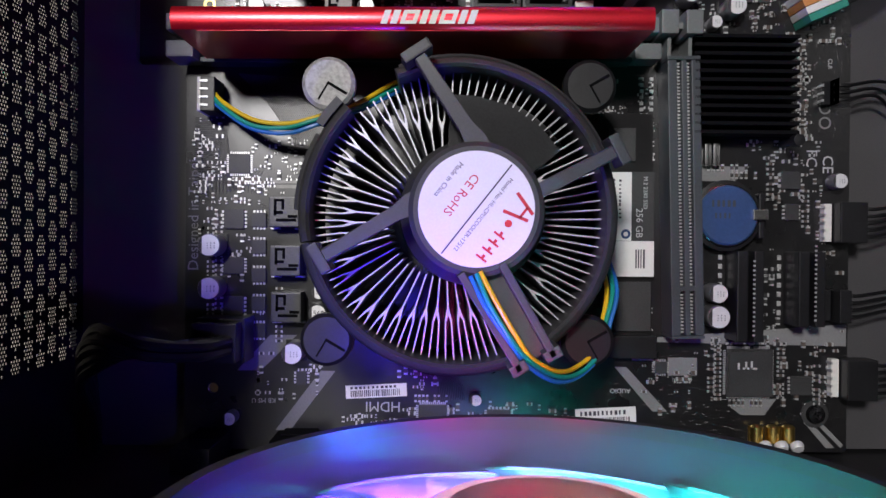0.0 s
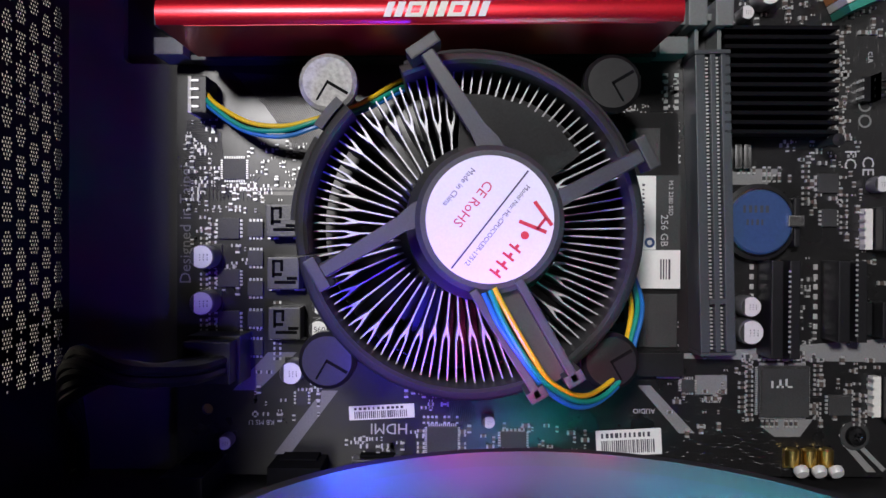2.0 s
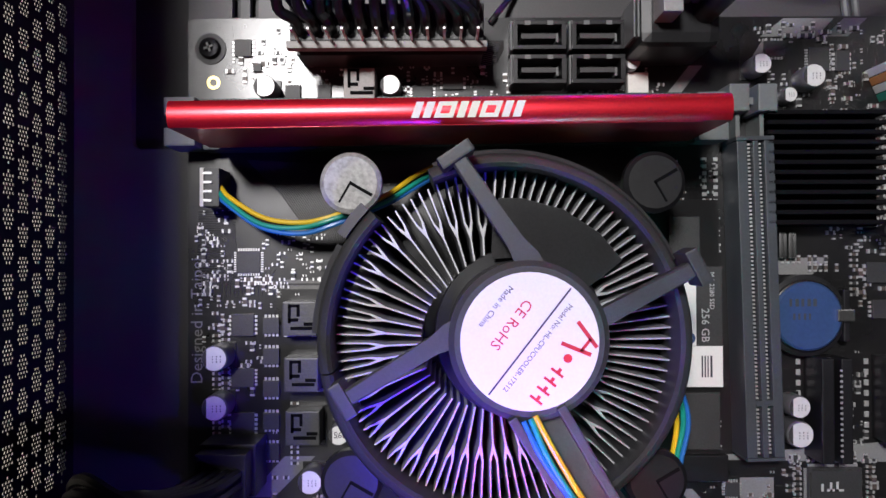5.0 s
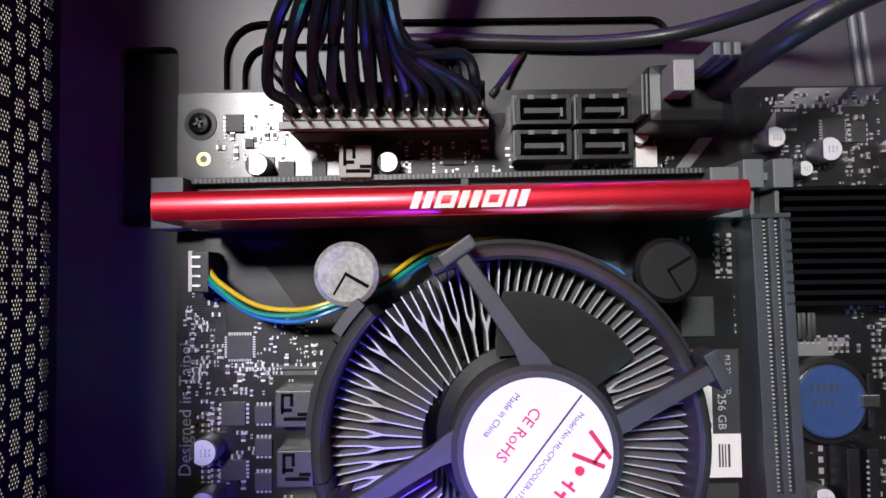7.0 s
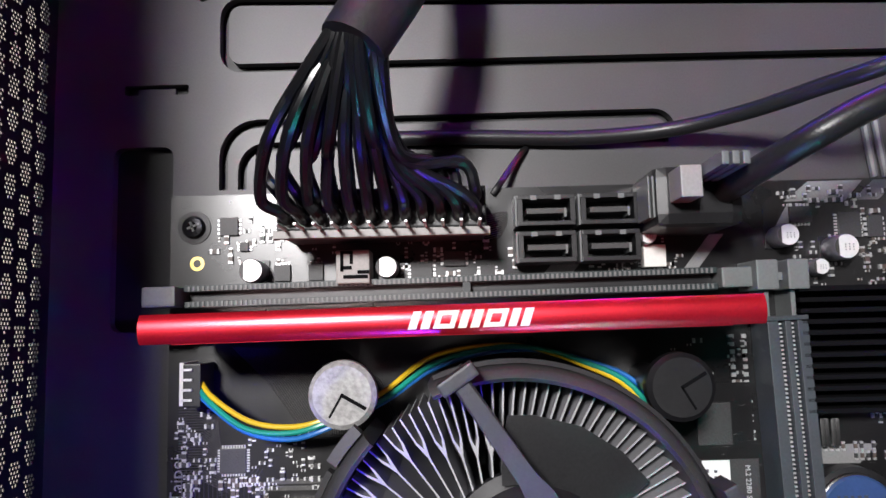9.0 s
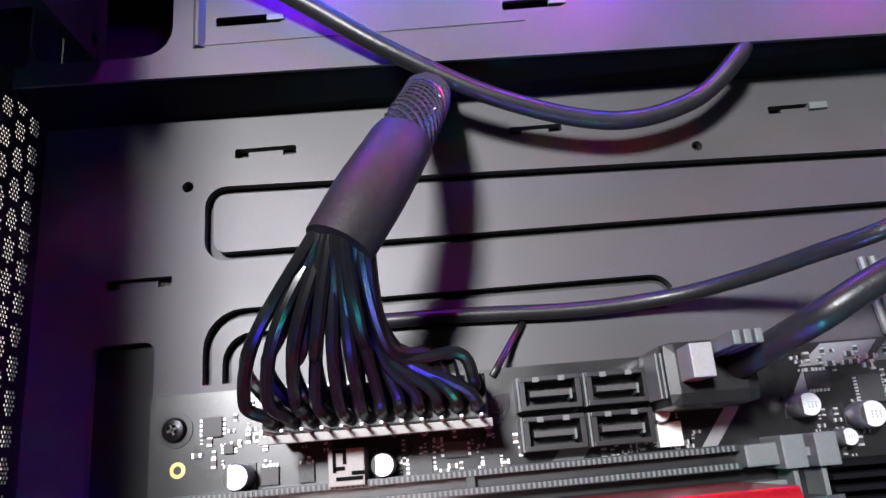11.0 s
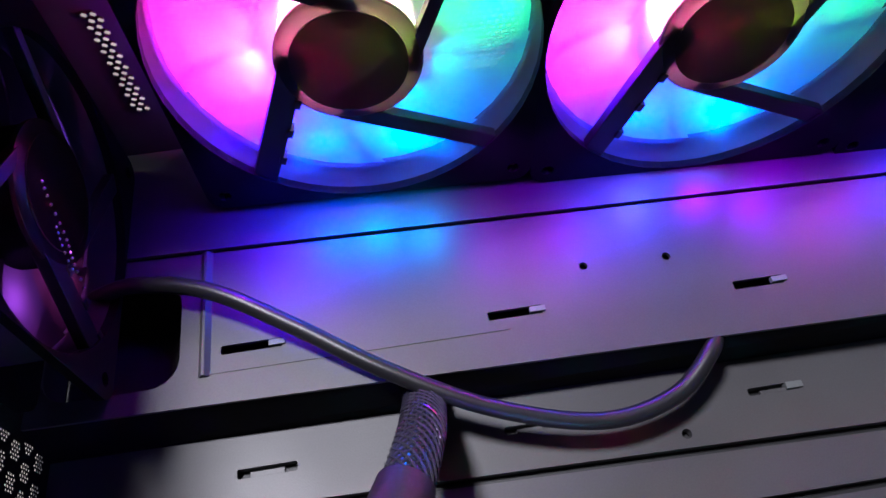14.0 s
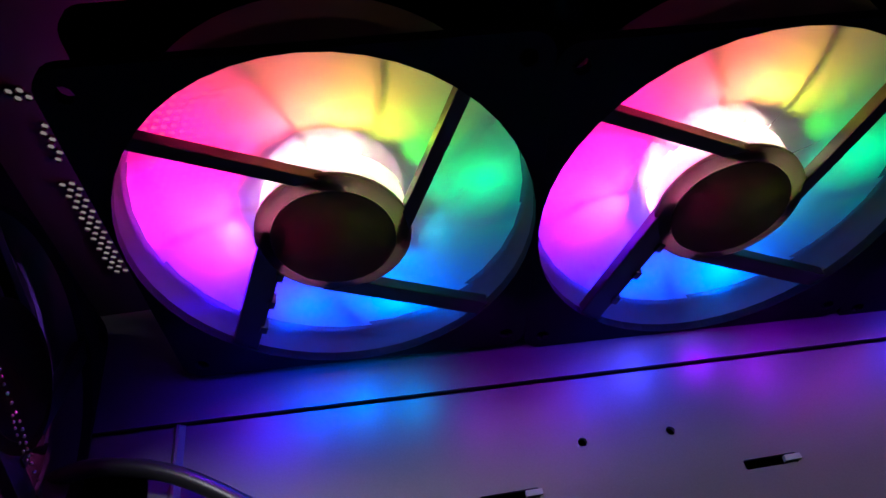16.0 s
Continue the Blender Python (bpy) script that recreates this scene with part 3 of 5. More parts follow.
face = part("label", turned([(0, 0.0553), (0.0152, 0.0553), (0.0152, 0.0551), (0, 0.0551)], 48, TOP), PAPER, cooler)
# forked fins: the fork lies farther out towards the corners of the square core
N = 52
for k in range(N):
    th = 2 * math.pi * (k + 0.35) / N
    u, v = Vector((math.cos(th), math.sin(th))), Vector((-math.sin(th), math.cos(th)))
    fork = min(0.0328, 0.0268 / max(abs(u.x), abs(u.y)))
    c = Vector((-0.0046, -0.0016))
    # length from the fins' centre out to the inside of the collar
    e = c - Vector((-0.0008, -0.0008))
    reach = -e.dot(u) + math.sqrt(e.dot(u) ** 2 - e.dot(e) + 0.0410 ** 2)
    gap = reach * 2 * math.pi / N / 4
    half = 0.00019
    outline = [(0.0165, -half), (fork - 0.0016, -half * 1.1), (fork + 0.0022, -gap * 0.7 - half), (reach, -gap - half), (reach, -gap + half), (fork + 0.0026, -gap * 0.7 + half), (fork + 0.0006, 0),
               (fork + 0.0026, gap * 0.7 - half), (reach, gap - half), (reach, gap + half), (fork + 0.0022, gap * 0.7 + half), (fork - 0.0016, half * 1.1), (0.0165, half)]
    bm = bmesh.new()
    flat = [c + u * x + v * y for x, y in outline]
    lo = [bm.verts.new((p.x, p.y, 0.004)) for p in flat]
    hi = [bm.verts.new((p.x, p.y, 0.036)) for p in flat]
    bm.faces.new(hi)
    bm.faces.new(lo[::-1])
    for p in range(len(lo)):
        q = (p + 1) % len(lo)
        bm.faces.new((lo[p], lo[q], hi[q], hi[p]))
    part("fin", bm, ALU, cooler)
# dark rotor skirt and one fan blade over the fins
part("rotor_skirt", turned([(0.0175, 0.0385), (0.0207, 0.037), (0.021, 0.0355), (0.0175, 0.0355)], 48, TOP), PLASTIC, cooler, smooth=True)
bm, rows = bmesh.new(), []
for k in range(9):
    rad = 0.019 + 0.0142 * k / 8
    rows.append([bm.verts.new((rad * math.cos(radians(a)), rad * math.sin(radians(a)), 0.0384 + 0.003 * (a - 30) / 70)) for a in (30 + 3 * k / 8, 48, 66, 84, 102 - 8 * k / 8)])
for p, q in zip(rows, rows[1:]):
    for j in range(4):
        bm.faces.new((p[j], p[j + 1], q[j + 1], q[j]))
bmesh.ops.solidify(bm, geom=bm.faces[:], thickness=0.0007)
part("rotor_blade", bm, FANGREY, cooler, "dark grey rotor blade", smooth=True)
# arms run past the hub's side to clips on the rim
for ex, ey, a in ((55, 107, 124), (108, 82, 28), (30, 53, 211)):
    bm = bmesh.new()
    rot = Matrix.Translation((ex / 1000 - 0.0675, ey / 1000 - 0.0655, 0)) @ Matrix.Rotation(radians(a), 4, "Z")
    vs = [bm.verts.new((x, w, z)) for z in (0.0505, 0.0540) for x, w in ((-0.031, -0.0034), (-0.0275, -0.0024), (-0.023, -0.0020), (0.001, -0.0018), (0.001, 0.0018), (-0.023, 0.0020), (-0.0275, 0.0024), (-0.031, 0.0034))]
    bm.faces.new(vs[:8][::-1])
    bm.faces.new(vs[8:])
    for p in range(8):
        bm.faces.new((vs[p], vs[(p + 1) % 8], vs[8 + (p + 1) % 8], vs[8 + p]))
    bmesh.ops.bevel(bm, geom=[e for e in bm.edges if e.verts[0].co.z > 0.053 and e.verts[1].co.z > 0.053], offset=0.0005, segments=1, affect="EDGES")
    bmesh.ops.transform(bm, matrix=rot, verts=bm.verts[:])
    box(bm, -0.0012, 0.0018, -0.0042, 0.0042, 0.046, 0.0548, 0.0005, rot)
    box(bm, -0.0006, 0.0014, -0.0021, 0.0021, 0.03, 0.05, 0.0003, rot)
    part("arm", bm, FANGREY, cooler)
for ex, ey, a, n in ((82.2, 24.6, 302, 0.029), (91, 28.5, 300, 0.027)):
    bm = bmesh.new()
    rot = Matrix.Translation((ex / 1000 - 0.0675, ey / 1000 - 0.0655, 0)) @ Matrix.Rotation(radians(a), 4, "Z")
    box(bm, -n, 0.001, -0.0011, 0.0011, 0.0505, 0.056, 0.0004, rot)
    box(bm, -0.0015, 0.0015, -0.0024, 0.0024, 0.04, 0.056, 0.0004, rot)
    part("wire_guide", bm, FANGREY, cooler)
rot = Matrix.Translation((0.0191, -0.0392, 0)) @ Matrix.Rotation(radians(301), 4, "Z")
part("wire_bed", boxed(-0.027, 0.0, -0.0048, 0.0048, 0.0495, 0.0507, 0.0003, rot), FANGREY, cooler)
Z = 0.008


def bars(bm, x, y, z, w, h, n, seed, vertical=True):
    """Plain bars, as on a label."""
    rnd = random.Random(seed)
    for k in range(n):
        a = k / n
        g = rnd.uniform(0.35, 0.75) / n
        if vertical:
            box(bm, x + w * a, x + w * (a + g), y, y + h, z, z + 0.00006)
        else:
            box(bm, x, x + w * rnd.uniform(0.7, 1), y + h * a, y + h * (a + g), z, z + 0.00006)
    return bm


# label on the cooler: a line across, a red mark and small print
L = TOP @ pose(0, 0, 0.05535, 0, 0, 0)
mark = bmesh.new()
SLANT = pose(0, 0, 0, 0, 0, 52)
box(mark, -0.0147, 0.0147, -0.0002, 0.0002, 0, 0.00005, 0, SLANT)
o = part("label_line", mark, INK, face)
o.matrix_basis = L
words("Made in China", 0.0019, L @ SLANT @ pose(0.0015, 0.0105, 0, 0, 0, 180), INK, face)
words("CE RoHS", 0.0034, L @ SLANT @ pose(0.0005, 0.0055, 0, 0, 0, 180), REDINK, face)
words("Model No: HL-CPUCOOLER-17512", 0.0016, L @ SLANT @ pose(0, -0.0022, 0, 0, 0, 180), INK, face)
STROKES = [(x + dx, w, y0, y1, 0) for x in (-0.0095, -0.007, -0.0045, -0.002) for dx, w, y0, y1 in ((0, 0.0006, -0.0105, -0.0072), (0.0006, 0.0009, -0.0094, -0.0086))]
STROKES += [(0.0045, 0.0009, -0.0125, -0.0055, 16), (0.0085, 0.0009, -0.0125, -0.0055, -16), (0.0052, 0.0034, -0.0105, -0.0098, 0)]
for x, w, y0, y1, lean in STROKES:
    o = part("mark_stroke", boxed(-w / 2, w / 2, y0 - (y0 + y1) / 2, y1 - (y0 + y1) / 2, 0, 0.00005, 0, SLANT @ pose(x + w / 2, (y0 + y1) / 2, 0, 0, 0, lean)), REDINK, face)
    o.matrix_basis = L
o = part("mark_dot", turned([(0, 0.00006), (0.001, 0.00006), (0.001, 0), (0, 0)], 14, SLANT @ Matrix.Translation((0.0022, -0.0088, 0))), REDINK, face)
o.matrix_basis = L

# push pins that hold the cooler
for sx, sy in ((-1, 1), (-1, -1), (1, -1), (1, 1)):
    pin = thing("push_pin", "grey slotted plastic push pin holding the cooler" if (sx, sy) == (-1, 1) else "black slotted plastic push pin holding the cooler", "push pin", pose(0.0668 + 0.0378 * sx, 0.066 + 0.037 * sy, Z, 0, 0, 30 * sx), "cooler push pins")
    part("shaft", turned([(0, 0), (0.0038, 0), (0.0038, 0.026), (0.0045, 0.029), (0, 0.029)], 20), PLASTIC, pin, smooth=True)
    cap_mat = PINGREY if (sx, sy) == (-1, 1) else PLASTIC
    cap = part("cap", turned([(0, 0.0345), (0.0066, 0.0345), (0.0077, 0.0335), (0.0078, 0.031), (0.0072, 0.0285), (0, 0.0285)], 28), cap_mat, pin, smooth=True)
    part("slot_mark", boxed(-0.0003, 0.0062, -0.0004, 0.0004, 0.0343, 0.0347), HEATSINK, cap)
    part("arrow", boxed(-0.0003, 0.0002, -0.0056, 0, 0.0343, 0.0347), HEATSINK, cap)

# proud lip at the open end of the collar
part("clip", arc_sweep([(0.0447, 0.0395), (0.0472, 0.0400), (0.0472, 0.0428), (0.0447, 0.0434)], 136, 147, 6, SHIFT), FANGREY, cooler)

# four wires from the cooler's hub round to the header on the board's edge
route = [(0.0706, 0.0492, 0.0632), (0.0745, 0.0413, 0.0642), (0.0804, 0.0321, 0.0642), (0.0855, 0.0258, 0.060), (0.0938, 0.0208, 0.053), (0.1015, 0.0208, 0.045), (0.1085, 0.026, 0.04), (0.1105, 0.034, 0.039), (0.1130, 0.044, 0.036), (0.1122, 0.056, 0.027), (0.1128, 0.072, 0.0195),
         (0.1025, 0.0985, 0.016), (0.088, 0.1075, 0.0145), (0.07, 0.1118, 0.0145), (0.05, 0.1087, 0.0155), (0.036, 0.1000, 0.022), (0.0229, 0.0948, 0.026), (0.0133, 0.0925, 0.025), (0.0022, 0.094, 0.023), (-0.008, 0.1003, 0.02), (-0.0125, 0.1045, 0.017)]
cable = thing("fan_wires", "yellow, green, blue and black cooler wires running round the fan", "cable")
for k, mat in enumerate((YELLOW, GREEN, BLUE, WIRE)):
    off = []
    for i, p in enumerate(route):
        a, b = Vector(route[max(i - 1, 0)]), Vector(route[min(i + 1, len(route) - 1)])
        d = (b - a).normalized()
        side = Vector((-d.y, d.x, 0)).normalized()
        wob = 0.0003 * math.sin(i * 1.7 + k * 2)
        turn = 1 if i < 12 else (0.3 if i == 12 else -0.3 if i == 13 else -1)
        off.append(Vector(p) + side * ((1.2, 0.0, -1.0, 0.2)[k] * 0.00115 * turn + wob) + Vector((0, 0, (0.0003, 0.0008, 0, -0.0012)[k])))
    part("wire", tube(bmesh.new(), off, 0.00068, 8, 6), mat, cable, ("yellow wire", "green wire", "blue wire", "black wire")[k], smooth=True)
header = thing("fan_header", "white four-pin fan header with a black plug", "connector", pose(-0.0148, 0.1045, Z))
part("shell", boxed(-0.0018, -0.0006, -0.0055, 0.0055, 0, 0.0105, 0.0003), WHITE, header)
part("plug", boxed(-0.0003, 0.0042, -0.0058, 0.0052, 0.001, 0.012, 0.0004), PLASTIC, header)
for k in range(4):
    part("pin", boxed(-0.0004, 0.0022, -0.0042 + 0.00254 * k, -0.0036 + 0.00254 * k, 0.0121, 0.0126), SOLDER, header)

# ---- slots ----
slot = thing("expansion_slot", "long slate-grey expansion slot with a latch on the board", "expansion slot", pose(0.1412, 0.0725, Z, 0, 0, 1.5))
for x0, x1 in ((-0.0055, -0.0026), (-0.001, 0.0006), (0.0022, 0.005)):
    part("rail", boxed(x0, x1, -0.0445, 0.0445, 0, 0.0108, 0.0003), SLOTGREY, slot)
part("floor", boxed(-0.0054, 0.0049, -0.0444, 0.0444, 0, 0.006), SLOTGREY, slot)
part("end_wall", boxed(-0.0056, 0.0051, -0.0455, -0.0446, 0, 0.0109, 0.0002), SLOTGREY, slot)
part("end_wall", boxed(-0.0056, 0.0051, 0.0446, 0.0458, 0, 0.0109, 0.0002), SLOTGREY, slot)
part("key", boxed(-0.0026, 0.0022, -0.030, -0.0285, 0, 0.0109), SLOTGREY, slot)
bm = bmesh.new()
for k in range(80):
    y = -0.0435 + 0.0872 * k / 79
    for x in (-0.0017, 0.0014):
        box(bm, x - 0.0005, x + 0.0005, y - 0.00025, y + 0.00025, 0.0055, 0.0092)
tagged(part("contact", bm, SOLDER, slot), kind="stuff")
latch = thing("slot_latch", "light grey plastic latch at the slot's end", "latch", pose(0.1388, 0.1265, Z))
for x0, x1 in ((-0.0068, -0.0012), (0.0012, 0.0066)):
    part("wing", boxed(x0, x1, -0.0015, 0.0062, 0, 0.0125, 0.0005), CLIPGREY, latch)
part("bridge", boxed(-0.0014, 0.0014, 0.001, 0.003, 0, 0.009), CLIPGREY, latch)
part("stem", boxed(-0.004, -0.0028, -0.0085, -0.0016, 0, 0.0095, 0.0002), CLIPGREY, latch)
part("stem", boxed(0.0028, 0.004, -0.0085, -0.0016, 0, 0.0095, 0.0002), CLIPGREY, latch)

for y, label in ((0.1192, "dark memory slot holding the red module"), (0.1278, "empty dark memory slot with grey clips")):
    dimm = thing("memory_slot", label, "memory slot", pose(0.0535, y, Z, 0, 0, 0.6), "memory slots")
    for s in (-1, 1):
        part("rail", boxed(-0.0705, 0.0705, min(s * 0.0013, s * 0.003), max(s * 0.0013, s * 0.003), 0, 0.0072, 0.0003), DIMMGREY, dimm)
    part("floor", boxed(-0.0704, 0.0704, -0.0013, 0.0013, 0, 0.003), PLASTIC, dimm)
    for s in (-1, 1):
        part("clip", boxed(min(s * 0.0708, s * 0.0795), max(s * 0.0708, s * 0.0795), -0.0026, 0.0026, 0, 0.0125 if s < 0 else 0.0095, 0.0006), CLIPGREY, dimm, "light grey clip")
    if y > 0.125:
        bm = bmesh.new()
        for k in range(110):
            x = -0.069 + 0.138 * k / 109
            box(bm, x - 0.00028, x + 0.00028, 0.0014, 0.0027, 0.0071, 0.0075)
            box(bm, x - 0.00028, x + 0.00028, -0.0027, -0.0014, 0.0071, 0.0075)
        tagged(part("contact", bm, CLIPGREY, dimm), kind="stuff")
    part("key", boxed(0.0035, 0.0055, -0.0013, 0.0013, 0, 0.007), DIMMGREY, dimm)

# white slanted mark on the memory module's edge: five plain shapes
x = -0.0085
B, T = -0.0019, 0.0019
FRAME = [(0, 0.0012, B, T), (0.0033, 0.0045, B, T), (0.0012, 0.0033, 0.0009, T), (0.0012, 0.0033, B, -0.0009)]
PAIR = [(0, 0.0018, B, T), (0.0026, 0.0045, B, T)]
MARK = [PAIR, FRAME, PAIR, FRAME, PAIR]
LEAN = Matrix(((1, 0.35, 0, 0), (0, 1, 0, 0), (0, 0, 1, 0), (0, 0, 0, 1)))
for strokes in MARK:
    bm = bmesh.new()
    for x0, x1, y0, y1 in strokes:
        box(bm, x + x0, x + x1, y0, y1, 0.03995, 0.04006, 0, LEAN)
    part("white_mark", bm, WHITE, spreader, "white printed mark")
    x += 0.0053
part("foil_strip", boxed(-0.06, 0.06, -0.0034, -0.0031, 0.010, 0.0385, 0.0001), RED, ram)

for x, y, y2, lab in ((0.1625, 0.026, 0.0555, 1), (0.1825, 0.031, 0.0555, 2)):
    s1 = thing("short_slot", "short black expansion slot on the board", "expansion slot", pose(x, (y + y2) / 2, Z), "short slots")
    h = (y2 - y) / 2
    part("rail", boxed(-0.0045, -0.001, -h, h, 0, 0.0105, 0.0004), PLASTIC, s1)
    part("rail", boxed(0.001, 0.0042, -h, h, 0, 0.0105, 0.0004), PLASTIC, s1)
    part("floor", boxed(-0.0044, 0.0041, -h + 0.0002, h - 0.0002, 0, 0.005), PLASTIC, s1)
    bm = bmesh.new()
    for k in range(17):
        box(bm, 0.0005, 0.0012, -h + 0.002 + k * 0.0015, -h + 0.0026 + k * 0.0015, 0.0105, 0.0108)
    tagged(part("contact", bm, SOLDER, s1), kind="stuff")
    bm = bmesh.new()
    for k in range(4 + 3 * (lab == 2)):
        box(bm, -0.0068, -0.0055, h - 0.003 - k * 0.0031, h - 0.0013 - k * 0.0031, 0, 0.0005, 0.0002)
    part("solder_pad", bm, SOLDER, s1)

# ---- chipset heatsink, battery, solid-state drive ----
hs = thing("chipset_heatsink", "black finned chipset heatsink on the board", "heatsink", pose(0.1605, 0.1095, Z))
part("base", boxed(-0.0175, 0.0172, -0.0165, 0.0165, 0.001, 0.004), HEATSINK, hs)
fin2 = part("fin", boxed(-0.0172, 0.017, -0.0006, 0.0006, 0.004, 0.0108, 0.0002), HEATSINK, hs)
fin2.matrix_basis = Matrix.Translation((0, -0.0155, 0))
for k in range(1, 12):
    again(fin2, "fin", hs, Matrix.Translation((0, -0.0155 + 0.031 * k / 11, 0)))
for sx, sy in ((1, -1), (-1, 1)):
    part("spring_pin", turned([(0, 0.012), (0.0019, 0.0118), (0.002, 0.009), (0.0013, 0.0085), (0.0013, 0.0), (0, 0)], 14, Matrix.Translation((0.0165 * sx, 0.018 * sy, 0))), PLASTIC, hs)
bat = thing("button_battery", "blue-filmed button cell battery in a black holder", "battery", pose(0.1565, 0.0672, Z))
part("holder", turned([(0.0118, 0), (0.0118, 0.0045), (0.0104, 0.0048), (0.0102, 0.001), (0, 0.001), (0, 0)], 40), PLASTIC, bat, smooth=True)
cell = part("cell", turned([(0, 0.0065), (0.0093, 0.0065), (0.0099, 0.006), (0.01, 0.0011), (0, 0.0011)], 40), BATT, bat, "blue film over a steel cell", smooth=True)
part("rim", turned([(0.01, 0.006), (0.0103, 0.0058), (0.0103, 0.003), (0.01, 0.003)], 40), STEEL, bat)
part("spring_clip", boxed(0.0078, 0.0128, -0.0015, 0.002, 0.0045, 0.0075, 0.0004), STEEL, bat)
part("guard", boxed(0.0105, 0.0125, -0.0075, 0.0075, 0.0, 0.0055, 0.0005), PLASTIC, bat)
bm = bmesh.new()
bars(bm, -0.0055, 0.0028, 0.00652, 0.0085, 0.0022, 5, 3)
bars(bm, -0.0045, -0.001, 0.00652, 0.006, 0.0018, 4, 4)
part("stamp", bm, SLOTGREY, cell)

ssd = thing("solid_state_drive", "dark stick-shaped drive with a white sticker beside the cooler", "solid-state drive", pose(0.1215, 0.063, Z))
part("circuit_board", boxed(-0.011, 0.011, -0.036, 0.038, 0.0018, 0.0026), PCB, ssd)
part("chip", boxed(-0.0015, 0.0105, -0.0345, -0.018, 0.0026, 0.0038, 0.0002), CHIP, ssd)
part("chip", boxed(-0.004, 0.005, 0.022, 0.033, 0.0026, 0.0038, 0.0002), CHIP, ssd)
part("sticker_base", boxed(-0.0042, 0.0112, -0.0165, 0.0185, 0.0038, 0.00405), CHIP, ssd)
part("sticker", boxed(-0.0036, 0.0112, -0.0163, -0.0045, 0.0041, 0.00425), PAPER, ssd, "white printed sticker")
part("sticker_strip", boxed(-0.0036, 0.0036, -0.0044, 0.0183, 0.0041, 0.00425), PAPER, ssd, "white sticker strip")
words("M.2 2280 SSD", 0.0019, pose(0.0082, 0.0115, 0.0041, 0, 0, -90), SILK, ssd)
words("256 GB", 0.0032, pose(0.0062, 0.0015, 0.0041, 0, 0, -90), SILK, ssd)
bm = bmesh.new()
bars(bm, -0.0026, 0.001, 0.0043, 0.0009, 0.0155, 12, 5, False)
bars(bm, -0.0006, 0.003, 0.0043, 0.0008, 0.0135, 10, 8, False)
bars(bm, 0.005, -0.0135, 0.0043, 0.0034, 0.0062, 4, 9)
part("print", bm, INK, ssd)
bm = bmesh.new()
lathe(bm, [(0.0008, 0.00445), (0.0016, 0.00445), (0.0016, 0.0043), (0.0008, 0.0043)], 18, Matrix.Translation((0.0017, -0.0022, 0)))
part("stamp", bm, BATT, ssd)
m2 = thing("drive_socket", "black drive socket with a grey screw post", "connector", pose(0.1228, 0.0225, Z))
part("body", boxed(-0.0075, 0.0112, -0.003, 0.0045, 0, 0.0045, 0.0003), PLASTIC, m2)
part("pads", boxed(0.004, 0.011, -0.0042, -0.0034, 0, 0.0006), SOLDER, m2)


# ---- small board parts ----
def capacitor(x, y, r, h, turn=0, value=""):
    c = thing("capacitor", "round can capacitor with a white top and dark stripe", "capacitor", pose(x, y, Z, 0, 0, turn), "capacitors")
    part("can", turned([(0, h - 0.0001), (r * 0.9, h - 0.0001), (r, h - 0.0006), (r, 0.0012), (r * 0.94, 0.0008), (r, 0.0004), (r, 0), (0, 0)], 24), CAPSLEEVE, c, smooth=True)
    bm = bmesh.new()
    vs = [bm.verts.new((r * 0.92 * math.cos(radians(a)), r * 0.92 * math.sin(radians(a)), h + 0.00002)) for a in range(-130, 131, 13)]
    bm.faces.new(vs)
    top = part("top", bm, CAPTOP, c)
    bm = bmesh.new()
    vs = [bm.verts.new((r * 0.92 * math.cos(radians(a)), r * 0.92 * math.sin(radians(a)), h + 0.00001)) for a in range(130, 231, 10)]
    bm.faces.new(vs)
    part("stripe", bm, CHIP, c)
    if value:
        words(value, r * 0.85, pose(r * 0.15, 0, h + 0.00006), INK, top)
    bm = bmesh.new()
    for k in (0, 2) if value else range(3):
        bars(bm, -r * 0.15 + k * r * 0.3, -r * 0.3, h + 0.00003, r * 0.1, r * 0.6, 3, int(x * 9000) + k, False)
    part("print", bm, CAPSLEEVE, top)
    part("base", boxed(-r * 1.02, r * 1.02, -r * 1.02, r * 1.02, 0, 0.0006, 0.0002), PLASTIC, c)


for x, y, r, h in ((-13, 56, 3.7, 9), (-13, 42, 3.7, 9), (14, 21, 3.5, 9), (22, 34, 2.9, 8), (22.5, 41, 2.4, 8), (153, 41.5, 3.2, 8), (153, 33.8, 3.8, 8.5), (74, 5.5, 2.0, 5.5), (-7, -1, 2.2, 6),
                   (37, 133.6, 2.9, 9), (1, 133.6, 3.2, 8), (143, 139.5, 3.0, 8), (106.5, 140.5, 2.4, 7), (158, 136, 3.4, 8), (152, 131, 2.2, 6), (194, 79, 2.6, 5.5)):
    capacitor(x / 1000, y / 1000, r / 1000, h / 1000, 0, "560" if x in (22, 22.5) else "")


